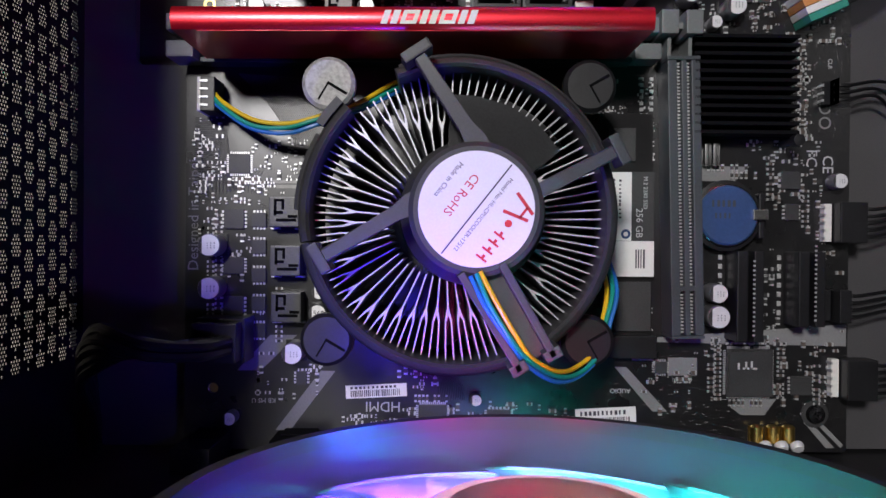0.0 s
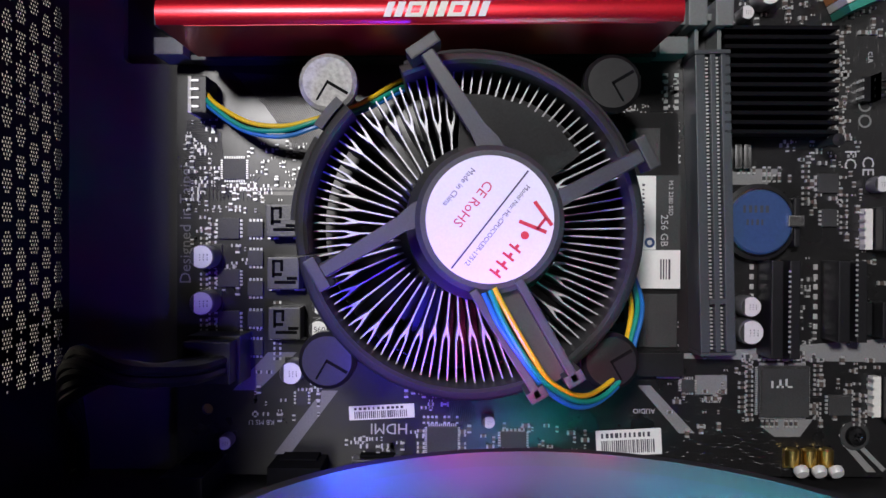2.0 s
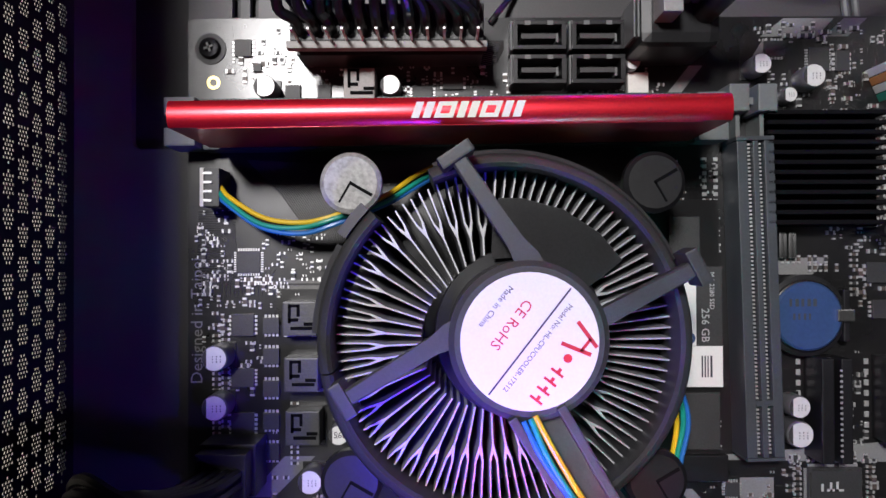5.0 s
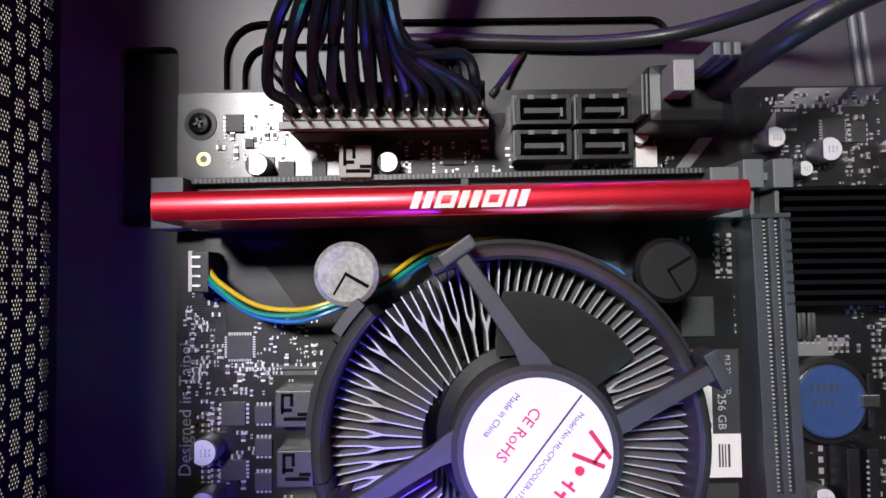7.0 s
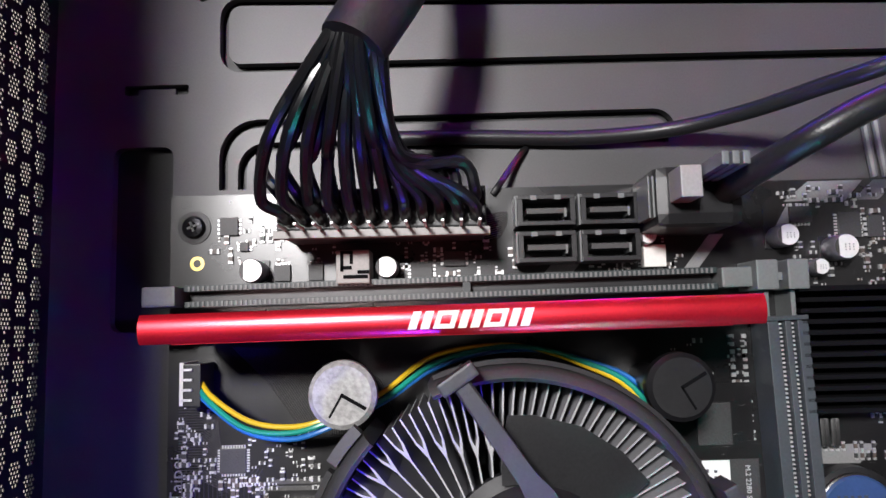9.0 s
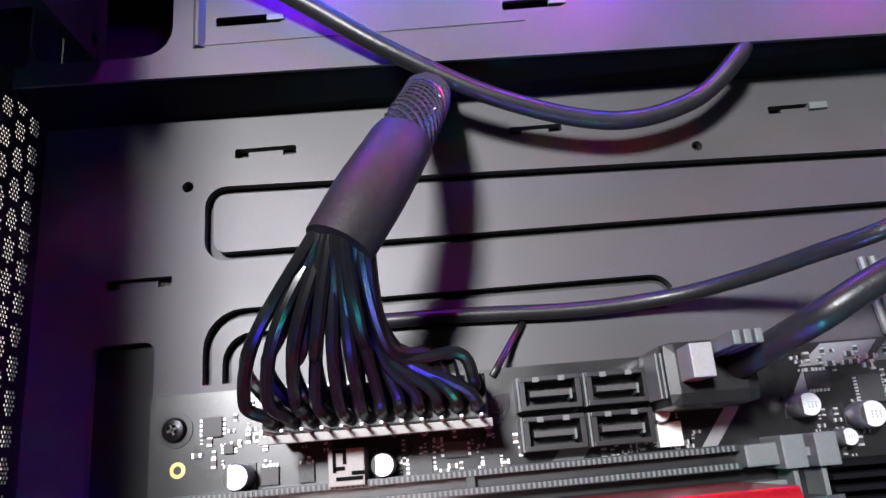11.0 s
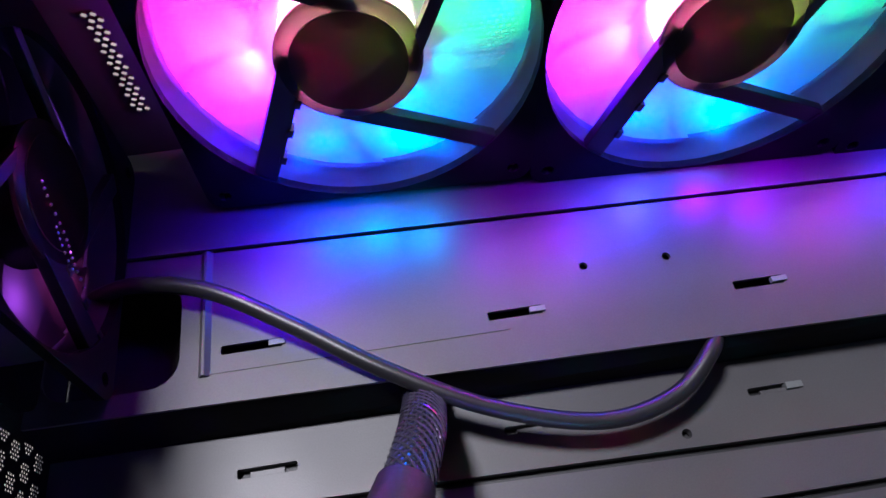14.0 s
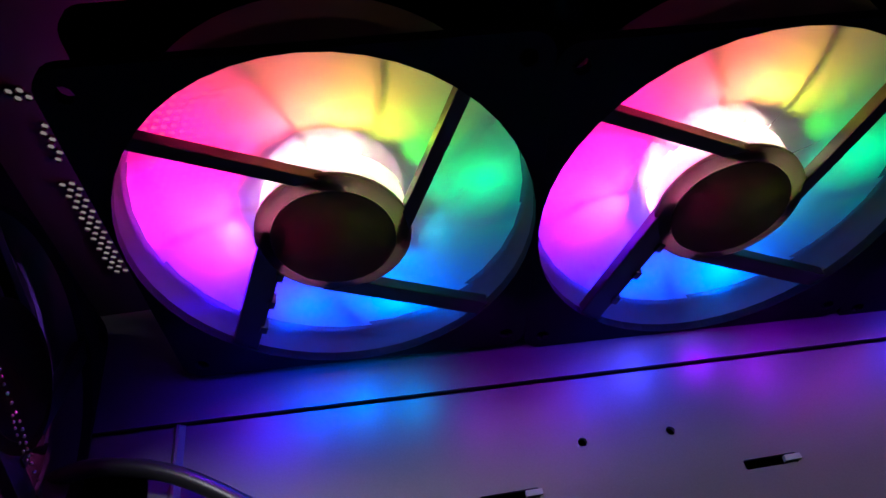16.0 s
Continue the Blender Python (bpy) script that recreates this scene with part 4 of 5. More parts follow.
def choke(x, y, w=0.0096, h=0.0072):
    c = thing("choke", "square grey ferrite choke with a stamped mark", "choke", pose(x, y, Z), "chokes")
    # the choke by the power plug is coloured paler so that it looks lit
    body = part("body", boxed(-w / 2, w / 2, -w / 2, w / 2, 0, h, 0.0004), CHOKE if x < 0.02 else PALEGREY, c)
    bm = bmesh.new()
    for x0, x1, y0, y1 in ((-0.0026, -0.0021, -0.001, 0.003), (-0.0026, -0.0004, 0.0028, 0.0033), (-0.0006, -0.0001, 0.0006, 0.0033), (-0.0026, -0.0004, -0.0006, 0), (-0.002, 0.003, -0.0026, -0.002), (0.001, 0.0033, -0.0016, -0.001)):
        box(bm, x0 * 1.25, x1 * 1.25 + 0.0002, y0 * 1.2, y1 * 1.2 + 0.0002, h, h + 0.0003)
    part("stamp", bm, HEATSINK, body, "moulded black mark")
    for s in (-1, 1):
        part("lead", boxed(s * 0.004 - 0.0015, s * 0.004 + 0.0015, -w / 2 - 0.0007, -w / 2 - 0.0001, 0, 0.002), SOLDER, c)


for x, y in ((10.8, 67), (11.2, 51), (11.6, 35.8), (28.3, 133.8)):
    choke(x / 1000, y / 1000, 0.0098 if x < 20 else 0.0088, 0.0072 if x < 20 else 0.0095)


def chip(x0, x1, y0, y1, pins=6, sides="lr", h=0.0012, name="chip", dot=True, mat=None):
    """A packaged chip with solder pins on the sides named."""
    cx, cy, w, d = (x0 + x1) / 2000, (y0 + y1) / 2000, (x1 - x0) / 1000, (y1 - y0) / 1000
    c = thing(name, "black square chip with tin pins on the board", "chip", pose(cx, cy, Z), "board chips")
    part("package", boxed(-w / 2, w / 2, -d / 2, d / 2, 0.0001, h, 0.00015), mat or CHIP, c)
    for s in sides:
        turn, far, wide = {"r": (0, w, d), "t": (90, d, w), "l": (180, w, d), "b": (270, d, w)}[s]
        first = None
        for k in range(pins):
            m = Matrix.Rotation(radians(turn), 4, "Z") @ Matrix.Translation((far / 2 + 0.0004, ((k + 0.5) / pins - 0.5) * wide * 0.95, 0))
            if first is None:
                first = part("pin", boxed(-0.0004, 0.0004, -wide / pins * 0.27, wide / pins * 0.27, 0, 0.0004), SOLDER, c)
                first.matrix_basis = m
            else:
                again(first, "pin", c, m)
    return c


for y0, y1 in ((61.5, 68), (46.5, 52), (32, 39)):
    chip(-10.5, -3.8, y0, y1, 5, "lr")
for y in (64.5, 55.5, 46, 36.5, 27.5):
    chip(-1.2, 3.6, y - 2.4, y + 2.4, 4, "tb")
chip(-9, -2, 80, 86.5, 9, "lrtb", 0.001)
chip(119, 128, 86, 95.5, 10, "lrtb")
chip(55, 64.5, -6.5, 3, 14, "lrtb")
super_io = chip(158.5, 174, 6.5, 22.5, 26, "lrtb", 0.0018)
part("silver_edge", boxed(-0.0068, 0.0068, 0.0072, 0.0079, 0.0012, 0.0019), STEEL, super_io)
part("silver_edge", boxed(-0.0077, -0.007, -0.0068, 0.0068, 0.0012, 0.0019), STEEL, super_io)
bm = bmesh.new()
for x, w, h in ((-0.0042, 0.0007, 0.0022), (-0.0025, 0.0022, 0.0007), (-0.0017, 0.0007, 0.0026), (0.0002, 0.0007, 0.0028), (0.0002, 0.0022, 0.0006)):
    box(bm, x, x + w, 0.0012, 0.0012 + h, 0.0018, 0.00186)
part("stamp", bm, SILK, super_io)
c2 = chip(180.5, 187.5, 7, 13.5, 5, "lr")
part("silver_edge", boxed(-0.0032, 0.0032, 0.0026, 0.0031, 0.0006, 0.0013), STEEL, c2)
for q in ((176.5, 183, 76.5, 82.5, 3, "lr"), (178, 182.5, 66, 71.5, 4, "lr"), (-9.5, -4.5, 144, 149, 4, "lr"), (-4, -1.5, 139.5, 142, 3, "lr"), (5.5, 10, 131, 135.5, 5, "t"), (15, 19, 131, 135.5, 5, "t"), (43, 49, 130.5, 135, 4, "lr"),
          (52, 58, 134, 138, 3, "lr"), (62, 66, 129.5, 134, 5, "lr"), (147, 153, 143.5, 148, 6, "tb"), (160, 166, 139, 146, 8, "lr"), (168, 172, 139, 145, 4, "lr"), (134.5, 138.5, 14, 18, 5, "lrtb"), (14, 17.5, 9.5, 14, 4, "lr"), (78, 86, -3.5, 1.5, 6, "lrtb")):
    chip(*q)
cr = thing("crystal", "bright steel crystal can standing on the board", "crystal", pose(0.1522, 0.0876, Z))
for x in (-0.0014, 0.0014):
    part("shell", boxed(x - 0.0012, x + 0.0012, -0.0038, 0.0038, 0, 0.0035, 0.0009), STEEL, cr, smooth=True)
wb = thing("white_block", "small cream square part on the board", "component", pose(0.109, 0.1352, Z))
part("body", boxed(-0.003, 0.003, -0.003, 0.003, 0, 0.0035, 0.0003), WHITE, wb)

# bright hexagon of light-coloured small parts: resistors and ceramic capacitors in rows
CLUTTER = [(-21, -11, 70, 99, 60), (-10, 4, 70, 79, 34), (-1, 17, 74, 92, 46), (-16, 22, 136, 143, 24), (-2, 24, 142, 152, 12), (38, 72, 128.5, 141, 44), (92, 108, 131, 138, 26), (110, 118, 126, 140, 16), (143, 198, 148, 153, 40), (165, 198, 126, 147, 62),
           (147, 160, 126, 140, 18), (180, 186, 92, 127, 46), (165, 190, 84, 93, 24), (172, 192, 60, 84, 30), (170, 176, 26, 58, 18), (186, 198, 28, 60, 22), (128.5, 133, 26, 112, 90), (66, 106, -8, 4, 38), (30, 54, -9, 2, 26), (130, 157, 0, 26, 30), (152, 178, 23, 26, 22),
           (175, 197, 3, 24, 34), (0, 22, 5, 20, 26), (-20, -12, 60, 80, 18), (-12, 2, 26, 60, 24), (48, 62, 8, 14, 14), (110, 120, 98, 112, 12), (112, 127, 96, 104, 16)]
bodies, ends = (bmesh.new(), bmesh.new()), bmesh.new()
for n, (x0, x1, y0, y1, count) in enumerate(CLUTTER):
    rnd = random.Random(n)
    body = bodies[n % 2]
    for k in range(count):
        x = round(rnd.uniform(x0, x1) / 1.1) * 1.1 / 1000
        y = round(rnd.uniform(y0, y1) / 1.1) * 1.1 / 1000
        L2, W = rnd.choice(((0.0005, 0.00028), (0.0008, 0.0004), (0.0008, 0.00045), (0.0011, 0.0006)))
        m = Matrix.Translation((x, y, 0)) @ Matrix.Rotation(rnd.choice((0, math.pi / 2)), 4, "Z")
        h = W * 1.3
        box(body, -L2 * 0.6, L2 * 0.6, -W, W, Z, Z + h, 0, m)
        for s in (-1, 1):
            box(ends, min(s * L2 * 0.6, s * L2 * 1.15), max(s * L2 * 0.6, s * L2 * 1.15), -W * 1.05, W * 1.05, Z, Z + h * 1.05, 0, m)
# straight rows of small parts beside the larger chips
for x0, y0, dx, dy, count, turn in ((155.8, 5.5, 0, 1.5, 13, 0), (153.6, 8, 0, 1.5, 9, 0), (177.2, 6, 0, 1.5, 12, 0), (159, 25.2, 1.5, 0, 10, 90), (160, 4.2, 1.5, 0, 8, 90), (189.5, 4, 0, 1.6, 9, 0), (191.5, 5, 0, 1.6, 7, 0), (181.2, 92, 0, 1.7, 20, 0), (183.6, 95, 0, 1.7, 17, 0),
                                    (173, 73, 0, 1.7, 8, 0), (185, 64, 0, 1.7, 8, 0), (130, 28, 0, 1.7, 44, 0), (-15, 28, 0, 1.6, 24, 0), (-12.3, 30, 0, 1.6, 22, 0), (8, 24, 0, 1.6, 12, 0), (152, 83.5, 1.6, 0, 9, 90), (160, 81, 1.6, 0, 6, 90), (54, 5, 1.3, 0, 9, 90), (53, -5, 0, 1.3, 7, 0), (66, -5, 0, 1.3, 7, 0)):
    rnd = random.Random(count)
    for k in range(count):
        if rnd.random() < 0.12:
            continue
        m = Matrix.Translation(((x0 + dx * k) / 1000, (y0 + dy * k) / 1000, 0)) @ Matrix.Rotation(radians(turn), 4, "Z")
        box(bodies[k % 2], -0.0006, 0.0006, -0.0004, 0.0004, Z, Z + 0.0005, 0, m)
        for s in (-1, 1):
            box(ends, s * 0.0009 - 0.0003, s * 0.0009 + 0.0003, -0.0004, 0.0004, Z, Z + 0.00055, 0, m)
tagged(part("resistor", bodies[0], CHIP, board), kind="stuff")
tagged(part("ceramic_capacitor", bodies[1], CERAMIC, board), kind="stuff")
tagged(part("solder_joint", ends, SOLDER, board), kind="stuff")

# printed stripes, words and copper runs on the board
def stripe(pts, mat=None):
    bm = bmesh.new()
    bm.faces.new([bm.verts.new((x / 1000, y / 1000, Z + 0.00005)) for x, y in pts])
    return part("printed_stripe", bm, mat or SILKGREY, board)


for q in ([(22, 14), (27, 14), (12, -6), (7, -6)], [(-6, 14), (5, 26), (14, 26), (8, 20), (2, 14)], [(121, 16), (125, 16), (139, 1), (134, 1)], [(134, 26), (199.5, 31), (199.5, 23.5), (134, 24.5)], [(150, 79), (150, 84), (166, 84), (161, 79)],
          [(78.5, 130.5), (86.5, 130.5), (91.5, 136.5), (84, 136.5)], [(117, 131), (121, 131), (129, 141), (125, 141)], [(146, 149.5), (153, 155), (168, 155), (163, 149.5)], [(165, 149.5), (171, 155), (178, 155), (172, 149.5)], [(160, 3), (164, 5.5), (176, 5.5), (172, 0), (164, 0)],
          [(186, -3), (188.5, -3), (196, -11), (193, -11)], [(190, -3), (192, -3), (199, -10), (198, -11)], [(139, 13.2), (149, 13.2), (149, 19.3), (139, 19.3)], [(141, 139), (147, 149), (151, 149), (148, 139)], [(104, 150), (116, 150), (116, 155), (108, 155)]):
    stripe(q)
for text, size, x, y, turn in (("Designed in Taipei", 0.0050, -20.8, 66, 90), ("HDMI", 0.0048, 43, 2.2, 180), ("ASSEM:", 0.0022, 144, 11.5, 180), ("AUDIO", 0.0022, 123, 8, 180), ("KB MS U", 0.0022, 3, 4, 180), ("FC", 0.0052, 187, 87, -90), ("CE", 0.0052, 192.5, 85, -90), ("CLR", 0.002, 193, 119, -90)):
    words(text, size, pose(x / 1000, y / 1000, Z, 0, 0, turn), SILKGREY if turn == 90 else SILK, board)
for x, y in ((191.5, 104), (191.5, 99)):
    part("printed_ring", turned([(0.0015, Z + 0.00006), (0.0021, Z + 0.00006), (0.0021, Z), (0.0015, Z)], 20, Matrix.Translation((x / 1000, y / 1000, 0))), SILKGREY, board)
TRACE = material("copper_run_under_mask", (0.12, 0.118, 0.115), 0.36, 0.6, 0.2, 900, 0.05, 0.6)
bm = bmesh.new()
for k in range(44):
    o = k * 0.0007
    tube(bm, [(-0.006 + o, 0.1135 - 0.00004 * k, Z), (0.004 + o, 0.1035, Z), (0.0125 + o * 0.9, 0.0915, Z), (0.0125 + o * 0.9, 0.0895, Z)], 0.0002, 4, 1)
for k in range(30):
    o = k * 0.0007
    tube(bm, [(-0.0205, 0.0985 - o, Z), (-0.014, 0.0985 - o, Z), (-0.0105 + 0.2 * o, 0.095 - o, Z), (-0.0095, 0.0945 - o, Z)], 0.00016, 4, 1)
for y in (0.0752, 0.0769):
    box(bm, 0.0035, 0.0225, y, y + 0.0011, Z, Z + 0.0002)
for k in range(14):
    o = k * 0.0006
    tube(bm, [(0.058 + o, 0.014, Z), (0.062 + o, 0.009, Z), (0.0625 + o, 0.0045, Z)], 0.00016, 4, 1)
for k in range(12):
    o = k * 0.0006
    tube(bm, [(0.0635, 0.141 + o, Z), (0.068, 0.142 + o, Z), (0.07, 0.146 + o * 0.4, Z)], 0.00014, 4, 1)
for k in range(18):
    tube(bm, [(-0.0195 + 0.0012 * k, 0.0735, Z), (-0.0195 + 0.0012 * k, 0.079, Z), (-0.018 + 0.0012 * k, 0.081, Z)], 0.00014, 4, 1)
tagged(part("copper_run", bm, TRACE, board), kind="stuff")


def sticker(x0, x1, y0, y1, turn, seed):
    cx, cy, w, h = (x0 + x1) / 2000, (y0 + y1) / 2000, (x1 - x0) / 1000, (y1 - y0) / 1000
    s = thing("barcode_sticker", "white sticker with a printed barcode on the board", "sticker", pose(cx, cy, Z + 0.0001, 0, 0, turn), "barcode stickers")
    paper = part("paper", boxed(-w / 2, w / 2, -h / 2, h / 2, 0, 0.00015), PAPER, s)
    part("barcode", bars(bmesh.new(), -w * 0.42, -h * 0.4, 0.00016, w * 0.82, h * 0.5, 26, seed), INK, paper)
    part("print", bars(bmesh.new(), -w * 0.42, h * 0.2, 0.00016, w * 0.78, h * 0.18, 11, seed + 1), INK, paper)


sticker(30.5, 51, 5.2, 9.6, 3, 11)
sticker(108, 128.5, -6, 2.2, 3, 12)

# screws in the board's corners
def screw(x, y, z):
    s = thing("screw", "blackened cross-head screw in the board's corner", "screw", pose(x, y, z), "board screws")
    part("washer", turned([(0.0022, 0.0006), (0.0046, 0.0004), (0.0046, 0), (0.0022, 0)], 28), CHIP, s)
    head = part("head", turned([(0, 0.0016), (0.0008, 0.0018), (0.0014, 0.0024), (0.0027, 0.0021), (0.0032, 0.0012), (0.0032, 0.0006), (0, 0.0006)], 24), BLACKSTEEL, s, smooth=True)
    for a in (0, 90):
        part("cross_slot", boxed(-0.0014, 0.0014, -0.0003, 0.0003, 0.0017, 0.0025, 0, Matrix.Rotation(radians(a + 20), 4, "Z")), PLASTIC, head)


for x, y in ((-0.0168, 0.1465), (0.189, 0.0005), (0.189, 0.1445)):
    screw(x, y, Z)
part("plated_hole", turned([(0.0011, Z + 0.0001), (0.002, Z + 0.0001), (0.002, Z), (0.0011, Z)], 16, Matrix.Translation((-0.016, 0.1365, 0))), GOLD, board)
bm = bmesh.new()
for k in range(8):
    a = 2 * math.pi * k / 8
    lathe(bm, [(0, Z + 0.0002), (0.0006, Z + 0.0001), (0.0006, Z), (0, Z)], 8, Matrix.Translation((0.189 + 0.0042 * math.cos(a), 0.0005 + 0.0042 * math.sin(a), 0)))
part("ground_dots", bm, SOLDER, board)

# two rows of solder pads beside the long slot
for x in (0.1292, 0.1325):
    bm = bmesh.new()
    for k in range(42):
        box(bm, x - 0.0006, x + 0.0006, 0.0285 + 0.00205 * k, 0.0296 + 0.00205 * k, Z, Z + 0.0004)
    tagged(part("solder_pad", bm, SOLDER, board), kind="stuff")

# ---- connectors ----
atx = thing("power_connector", "black main power plug in its light-edged socket", "connector", pose(0.0372, 0.1465, Z))
part("socket", boxed(-0.026, 0.026, -0.0055, 0.0055, 0, 0.0125, 0.0004), PLASTIC, atx)
part("plug", boxed(-0.0258, 0.0258, -0.0045, 0.0055, 0.0125, 0.0225, 0.0004), PLASTIC, atx)
part("rim", boxed(-0.0266, 0.0266, -0.0066, -0.0047, 0.0198, 0.0232, 0.0002), PALEGREY, atx, "pale grey socket rim")
for k in range(12):
    part("pin", boxed(-0.0238 + 0.0043 * k, -0.0231 + 0.0043 * k, -0.0046, -0.0040, 0.0225, 0.0325, 0.0001), CAPTOP, atx)
rnd = random.Random(5)
loom = thing("power_cable", "black power cable with loose wires, dark wrap and braided sleeve", "cable")
for k in range(24):
    col, row = k % 12, k // 12
    x0 = 0.0372 - 0.0232 + 0.0042 * col
    y0 = 0.1446 + 0.0042 * row
    s = (col - 5.5) / 5.5
    end = Vector((0.0362 + 0.0046 * s + 0.0005 * row, 0.1765 - 0.0024 * s, 0.0655 + 0.003 * (row - 0.5) + 0.0012 * math.cos(s * 3)))
    bulge = -0.0035 * max(0, -s) ** 2
    k1, k2 = (0.0, 0.42) if s < 0 else (0.04 + 0.12 * s, 0.6 + 0.3 * s)
    mid = Vector((x0 * (1 - k1) + end.x * k1 + bulge, y0 + 0.004 + 0.003 * row, 0.0415 - 0.004 * max(0, s) + rnd.uniform(-0.002, 0.002)))
    mid2 = Vector((x0 * (1 - k2) + end.x * k2 + bulge, 0.1590 - 0.002 * max(0, s) + rnd.uniform(-0.0025, 0.0025), 0.057 - 0.012 * max(0, s) + rnd.uniform(-0.0035, 0.0035)))
    part("wire", tube(bmesh.new(), [(x0, y0, 0.030), (x0, y0 + 0.0008, 0.037), mid, mid2, end, end + Vector((0.0043, 0.0085, -0.003))], 0.00145, 9, 6), WIRE, loom, smooth=True)
SPINE = [(0.0355, 0.1745, 0.0655), (0.0405, 0.184, 0.0625), (0.0465, 0.1965, 0.056), (0.0508, 0.2085, 0.0465), (0.0535, 0.219, 0.0355), (0.0548, 0.2285, 0.0235), (0.0555, 0.2365, 0.0125), (0.0555, 0.239, 0.009)]
line = curve_points(SPINE, 10)
cut = 24
part("wrap", tube(bmesh.new(), line[:cut + 1:4], lambda t: 0.0076 - 0.0004 * abs(2 * t - 1), 20, 6, 0.85), TAPE, loom, "dark heat-shrink wrap", smooth=True)
part("sleeve_core", tube(bmesh.new(), line[cut::4], 0.0060, 18, 6, 0.85), SLEEVE, loom, smooth=True)
bm = bmesh.new()
fine = curve_points(SPINE, 26)
fine = fine[int(len(fine) * cut / len(line)) - 1:]
for hand in (-1, 1):
    for k in range(13):
        pts = []
        for i in range(0, len(fine) - 1, 2):
            c, d = fine[i], (fine[i + 1] - fine[i]).normalized()
            side = d.cross(Vector((0, 0, 1))).normalized()
            up = side.cross(d)
            a = hand * i * 0.09 + 2 * math.pi * k / 13
            r = 0.0062 + 0.0002 * hand
            pts.append(c + side * r * math.cos(a) + up * r * 0.87 * math.sin(a))
        tube(bm, pts, 0.00032, 4, 1)
tagged(part("braid", bm, material("braid_nylon", (0.15, 0.14, 0.2), 0.16, 0.7, 0.2, 900, 0.05, 0.6), loom, "braided nylon sleeve", smooth=True), kind="stuff")

# grey round cable lying over the step
c1 = thing("round_cable", "dark grey round cable lying over the tray's step", "cable")
part("jacket", tube(bmesh.new(), [(-0.05, 0.286, 0.0155), (-0.03, 0.2835, 0.026), (-0.0051, 0.2755, 0.0296), (0.02, 0.2605, 0.027), (0.0457, 0.2434, 0.0235), (0.075, 0.229, 0.018), (0.1064, 0.2215, 0.0135), (0.13, 0.2255, 0.0138), (0.1441, 0.2364, 0.0165), (0.148, 0.243, 0.0155)], 0.0027, 14, 10), RUBBER, c1, smooth=True)
# cable on the tray and the thick cable of the front-panel plug
c2 = thing("round_cable", "dark round cable rising off the tray behind the board", "cable")
part("jacket", tube(bmesh.new(), [(0.030, 0.1718, 0.0026), (0.06, 0.1715, 0.0026), (0.092, 0.1704, 0.003), (0.116, 0.1712, 0.006), (0.1335, 0.1725, 0.017), (0.146, 0.1738, 0.033), (0.156, 0.1752, 0.044), (0.175, 0.182, 0.05), (0.21, 0.196, 0.05), (0.2675, 0.212, 0.05)], 0.0022, 14, 10), RUBBER, c2, smooth=True)
c3 = thing("thick_cable", "thick dark cable rising from the front-panel plug", "cable")
part("jacket", tube(bmesh.new(), [(0.121, 0.1485, 0.03), (0.1235, 0.151, 0.046), (0.129, 0.1545, 0.057), (0.1385, 0.1595, 0.0605), (0.15, 0.1645, 0.0615), (0.17, 0.1745, 0.062), (0.21, 0.194, 0.061), (0.2675, 0.215, 0.06)], 0.0031, 16, 10), RUBBER, c3, smooth=True)
usb = thing("panel_plug", "black front-panel plug with ribbed sides, steel prongs and white block", "connector", pose(0.112, 0.148, Z))
part("body", boxed(-0.008, 0.0135, -0.0075, 0.0075, 0.0, 0.024, 0.003), PLASTIC, usb)
for k in range(5):
    part("rib", boxed(-0.0093 + 0.0011 * k, -0.0088 + 0.0011 * k, -0.0052, 0.0052, 0.012, 0.0225, 0.0002), CLIPGREY, usb)
part("white_block", boxed(-0.0045, 0.0005, -0.002, 0.0055, 0.022, 0.033, 0.0004), PALEGREY, usb)
for k in range(3):
    part("prong", boxed(0.0010 + 0.0023 * k, 0.0026 + 0.0023 * k, 0.0030, 0.0060, 0.022, 0.0440, 0.0004), CLIPGREY, usb, "grey prong")


def sata(x, y):
    s = thing("drive_port", "black shrouded drive port on the board", "connector", pose(x, y, Z), "drive ports")
    w, d = 0.0076, 0.0041
    part("wall", boxed(-w, w, d - 0.0012, d, 0, 0.0095, 0.0002), PLASTIC, s)
    part("wall", boxed(-w, w, -d, -d + 0.0012, 0, 0.0095, 0.0002), PLASTIC, s)
    part("end", boxed(-w, -w + 0.0013, -d + 0.0012, d - 0.0012, 0, 0.0095), PLASTIC, s)
    part("end", boxed(w - 0.0013, w, -d + 0.0012, d - 0.0012, 0, 0.0095), PLASTIC, s)
    part("side_plate", boxed(-w - 0.0006, -w - 0.0001, -d, d, 0, 0.0088), CLIPGREY, s)
    part("tongue", boxed(-w + 0.0025, w - 0.0022, -0.0008, 0.0006, 0, 0.0085), CHIP, s)
    part("tongue_end", boxed(w - 0.0028, w - 0.0022, -0.0018, 0.0006, 0, 0.0086), CLIPGREY, s)
    part("floor", boxed(-w + 0.0013, w - 0.0013, -d + 0.0012, d - 0.0012, 0, 0.002), PLASTIC, s)
    for x0 in (-0.0042, 0.0022):
        part("latch", boxed(x0, x0 + 0.0016, d - 0.0014, d - 0.0002, 0.0093, 0.0098), CLIPGREY, s)


for x in (0.0795, 0.0962):
    for y in (0.1475, 0.1378):
        sata(x, y)

cpu12 = thing("processor_power_plug", "black processor power plug at the board's edge", "connector", pose(-0.0075, 0.0255, Z))
part("socket", boxed(-0.0085, 0.0072, -0.0072, 0.0072, 0, 0.0125, 0.0004), PLASTIC, cpu12)
part("plug", boxed(-0.0075, 0.0062, -0.006, 0.0062, 0.0125, 0.019, 0.0004), PLASTIC, cpu12)
bundle = thing("processor_power_cable", "black wires leaving the processor power plug", "cable")
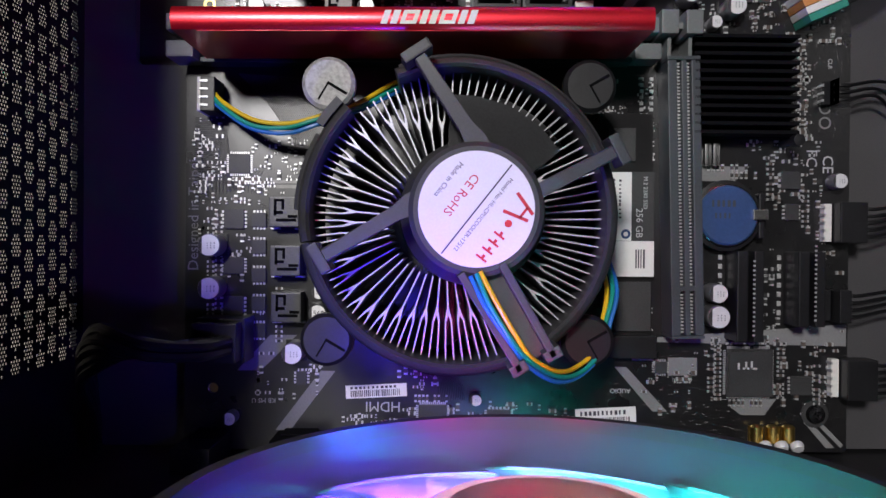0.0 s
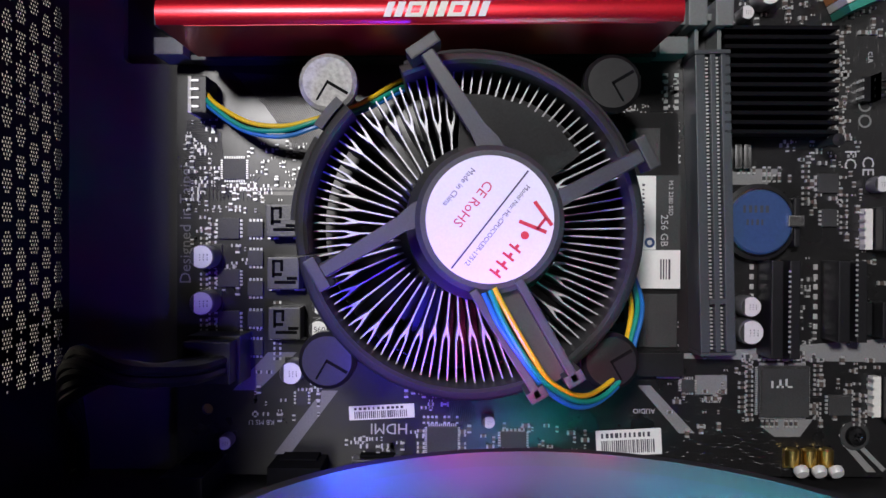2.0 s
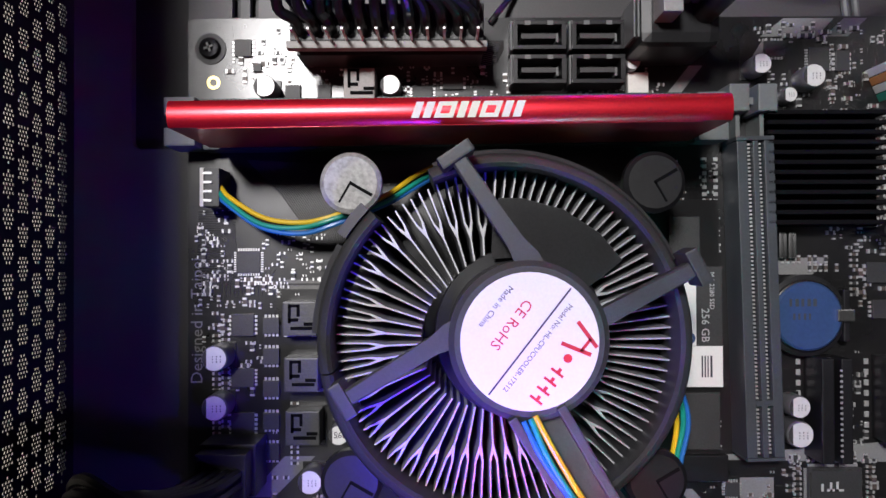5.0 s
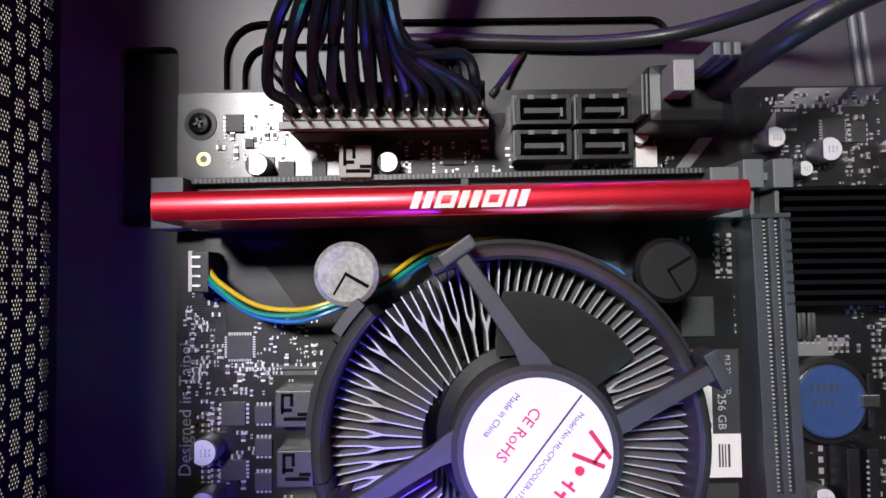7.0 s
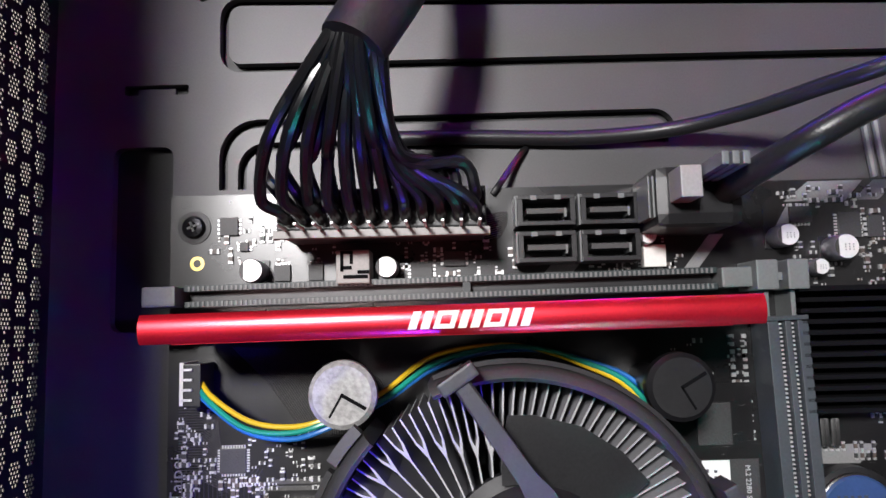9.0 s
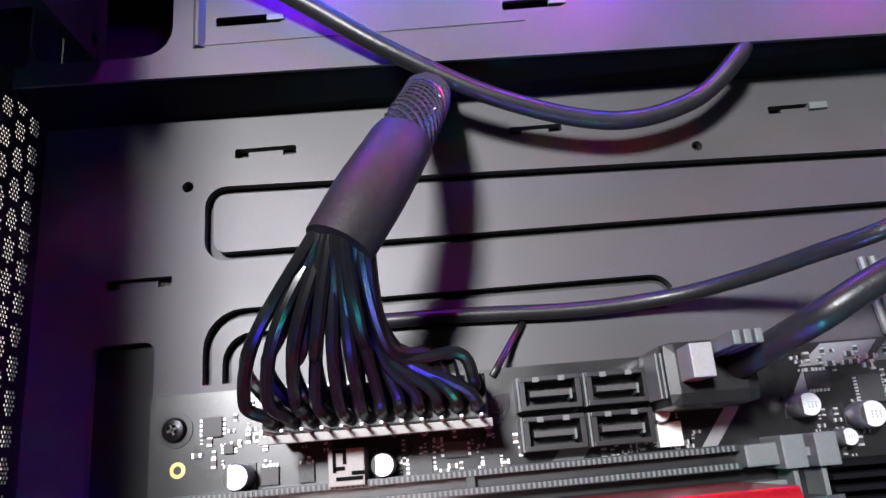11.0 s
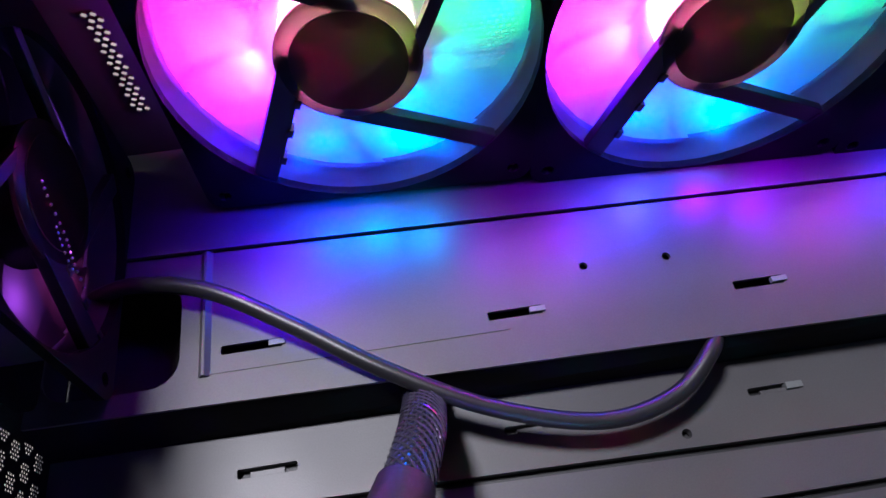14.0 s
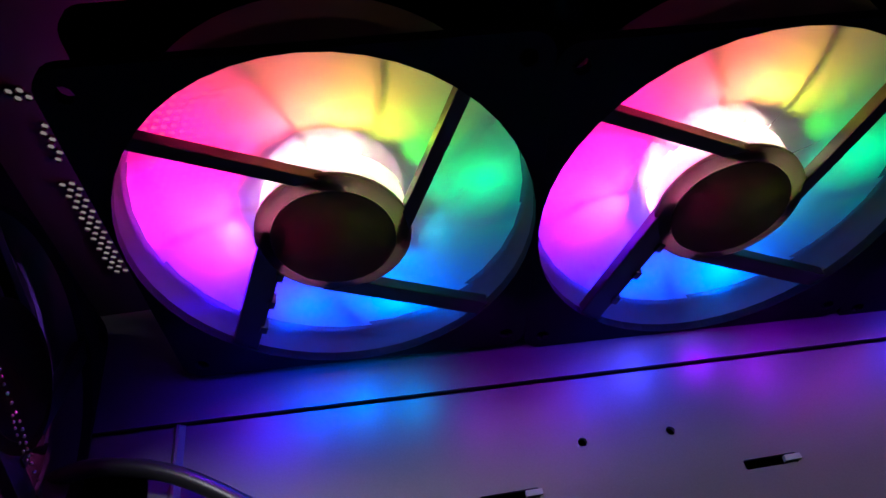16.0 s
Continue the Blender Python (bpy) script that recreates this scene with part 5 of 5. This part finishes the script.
for k in range(8):
    o, q = 0.0026 * (k % 4 - 1.5), 0.0028 * (k // 4)
    part("wire", tube(bmesh.new(), [(-0.0075 + o, 0.0235 + q, 0.0265), (-0.0105 + o, 0.0245 + q, 0.046), (-0.019 + o * 0.6, 0.027 + q, 0.058 + o * 0.5), (-0.031, 0.0265 + o + q, 0.056 - q), (-0.0425, 0.019 + o + q, 0.04 - q), (-0.0495, 0.006 + o + q, 0.018), (-0.0535, -0.009 + o, 0.006 + q * 0.5)], 0.0016, 8, 6), WIRE, bundle, smooth=True)

# rear sockets
for x0, x1, h, lab in ((-20, -8, 24, "black rear socket block"), (8, 24, 15, "black rear socket block with steel shell"), (32, 47, 7, "low black rear socket"), (88, 104, 15, "black rear socket block with steel shell")):
    r = thing("rear_socket", lab, "connector", pose((x0 + x1) / 2000, -0.0085, Z), "rear sockets")
    w = (x1 - x0) / 2000
    part("shell", boxed(-w, w, -0.0055, 0.0025, 0, h / 1000 - 0.001, 0.0005), PLASTIC if h != 15 else HEATSINK, r)
    part("tab", boxed(-w * 0.7, w * 0.7, 0.0026, 0.0032, 0.0, h / 2000, 0.0001), HEATSINK, r)
for x in (0.1685, 0.1740, 0.1792):
    j = thing("audio_jack", "gold-plated audio jack with a pale tip", "socket", pose(x, -0.0065, Z), "audio jacks")
    part("barrel", turned([(0, 0), (0.0019, 0), (0.0021, 0.001), (0.0021, 0.005), (0.0016, 0.0056), (0, 0.0056)], 18, pose(0, -0.002, 0.0021, -90, 0, 0)), GOLD, j, smooth=True)
    part("tip", turned([(0, 0), (0.0021, 0), (0.0023, 0.001), (0.0018, 0.0022), (0, 0.0024)], 16, pose(0.0016, -0.0022, 0.0042, 40, 0, 0)), CAPTOP, j, smooth=True)
    part("foot", boxed(-0.002, 0.002, -0.003, 0.003, 0, 0.001), GOLD, j)


# front-panel plugs along the board's lower edge
def pin_header(x, y, n, label, plug, reach):
    h = thing("pin_header", label, "connector", pose(x, y, Z), "edge headers")
    part("block", boxed(-0.0014, 0.0012, -0.00127 * n, 0.00127 * n, 0, 0.0028, 0.0002), WHITE if n == 5 else PLASTIC, h)
    part("plug", boxed(0.0016, 0.0016 + plug, -0.00127 * n - 0.0004, 0.00127 * n + 0.0004, 0.0004, 0.0075, 0.0004), PLASTIC, h)
    for k in range(n):
        yy = -0.00127 * (n - 1) + 0.00254 * k
        part("pin", boxed(-0.0017, -0.0013, yy - 0.0004, yy + 0.0004, 0, 0.0035), SOLDER, h)
        part("wire", tube(bmesh.new(), [(0.0016 + plug, yy, 0.004), (0.006 + plug, yy * 0.9, 0.0045), (0.6 * reach, yy + 0.002, 0.001), (reach, yy + 0.004 * (k - n / 2), -0.005)], 0.0006, 6, 5), WIRE, h)


pin_header(0.1915, 0.0652, 5, "white pin header with a black plug and wires", 0.009, 0.05)
pin_header(0.1945, 0.0132, 5, "white pin header with a black plug and thin wires", 0.010, 0.05)
pin_header(0.1905, 0.1085, 3, "small black pin header on the board's edge", 0.0, 0.03)
pin_header(0.1915, 0.0375, 4, "black pin header with a low black plug", 0.004, 0.045)
ribbon = thing("colour_plug", "white, orange and green striped front-panel plug", "connector", pose(0.1795, 0.1335, Z))
for k, mat in enumerate((WHITE, ORANGE, WHITE, TEAL)):
    part("stripe", boxed(0.0, 0.0135, 0.0062 - 0.0026 * k - 0.0024, 0.0062 - 0.0026 * k, 0.0, 0.0105, 0.0003, Matrix.Rotation(radians(24), 4, "Z")), mat, ribbon)
for k in range(5):
    part("wire", tube(bmesh.new(), [(0.011, 0.01 - 0.002 * k, 0.0085), (0.022, 0.0145 - 0.002 * k, 0.009), (0.045, 0.026 - 0.002 * k, 0.001), (0.07, 0.045 - 0.003 * k, -0.006)], 0.0006, 6, 5), (WIRE, WHITE, WIRE, CLIPGREY, WIRE)[k], ribbon)

# fan at the top of the case
TOP_FAN = Matrix.Translation((-0.0355, 0.292, 0.0645)) @ Matrix(((0, 0, 1, 0), (1, 0, 0, 0), (0, 1, 0, 0), (0, 0, 0, 1)))
top_fan = case_fan("black top case fan glowing violet and pink", TOP_FAN, 0.09, 66, [(200, (0.5, 0.1, 1.0), 1, (0.028, -0.0185)), (260, (1.0, 0.1, 0.6), 1, (0.028, -0.0185)), (320, (0.3, 0.1, 1.0), 1, (0.028, -0.0185))], 0.018, "top fan", skin=SMOKE)
# line of shiny beads along the lower blade edge, added as its pink glints
glint_bead = None
for k in range(22):
    s, row = (k % 15) / 14, k // 15
    p = TOP_FAN.inverted() @ Vector((-0.0338 - 0.002 * row, 0.2708 + 0.0155 * s + 0.004 * row, 0.048 + 0.028 * s + 0.004 * row + 0.0012 * math.sin(9 * s)))
    if glint_bead is None:
        bm = bmesh.new()
        bmesh.ops.create_icosphere(bm, subdivisions=2, radius=0.00055)
        glint_bead = part("glint_bead", bm, STEEL, top_fan, "shiny steel bead added as a glint", smooth=True)
        glint_bead.location = p
    else:
        again(glint_bead, "glint_bead", top_fan, Matrix.Translation(p))

# loose strap and shielded lead beside the drive ports
strap = thing("loose_wire", "thin black wire crossing from the drive ports to the tray", "cable")
part("jacket", tube(bmesh.new(), [(0.066, 0.1535, 0.0092), (0.0685, 0.157, 0.0085), (0.0725, 0.163, 0.004), (0.0765, 0.1685, 0.0015)], 0.0009, 8, 6, 0.6), WIRE, strap, smooth=True)
rods = thing("shielded_lead", "pair of pale grey leads lying on the tray", "rod", pose(0.176, 0.168, 0.0))
for dx in (-0.0016, 0.0016):
    part("rod", tube(bmesh.new(), [(dx - 0.001, 0.011, 0.0011), (dx, 0, 0.0011), (dx + 0.0012, -0.011, 0.0011)], 0.0011, 8, 4), CLIPGREY, rods, smooth=True)
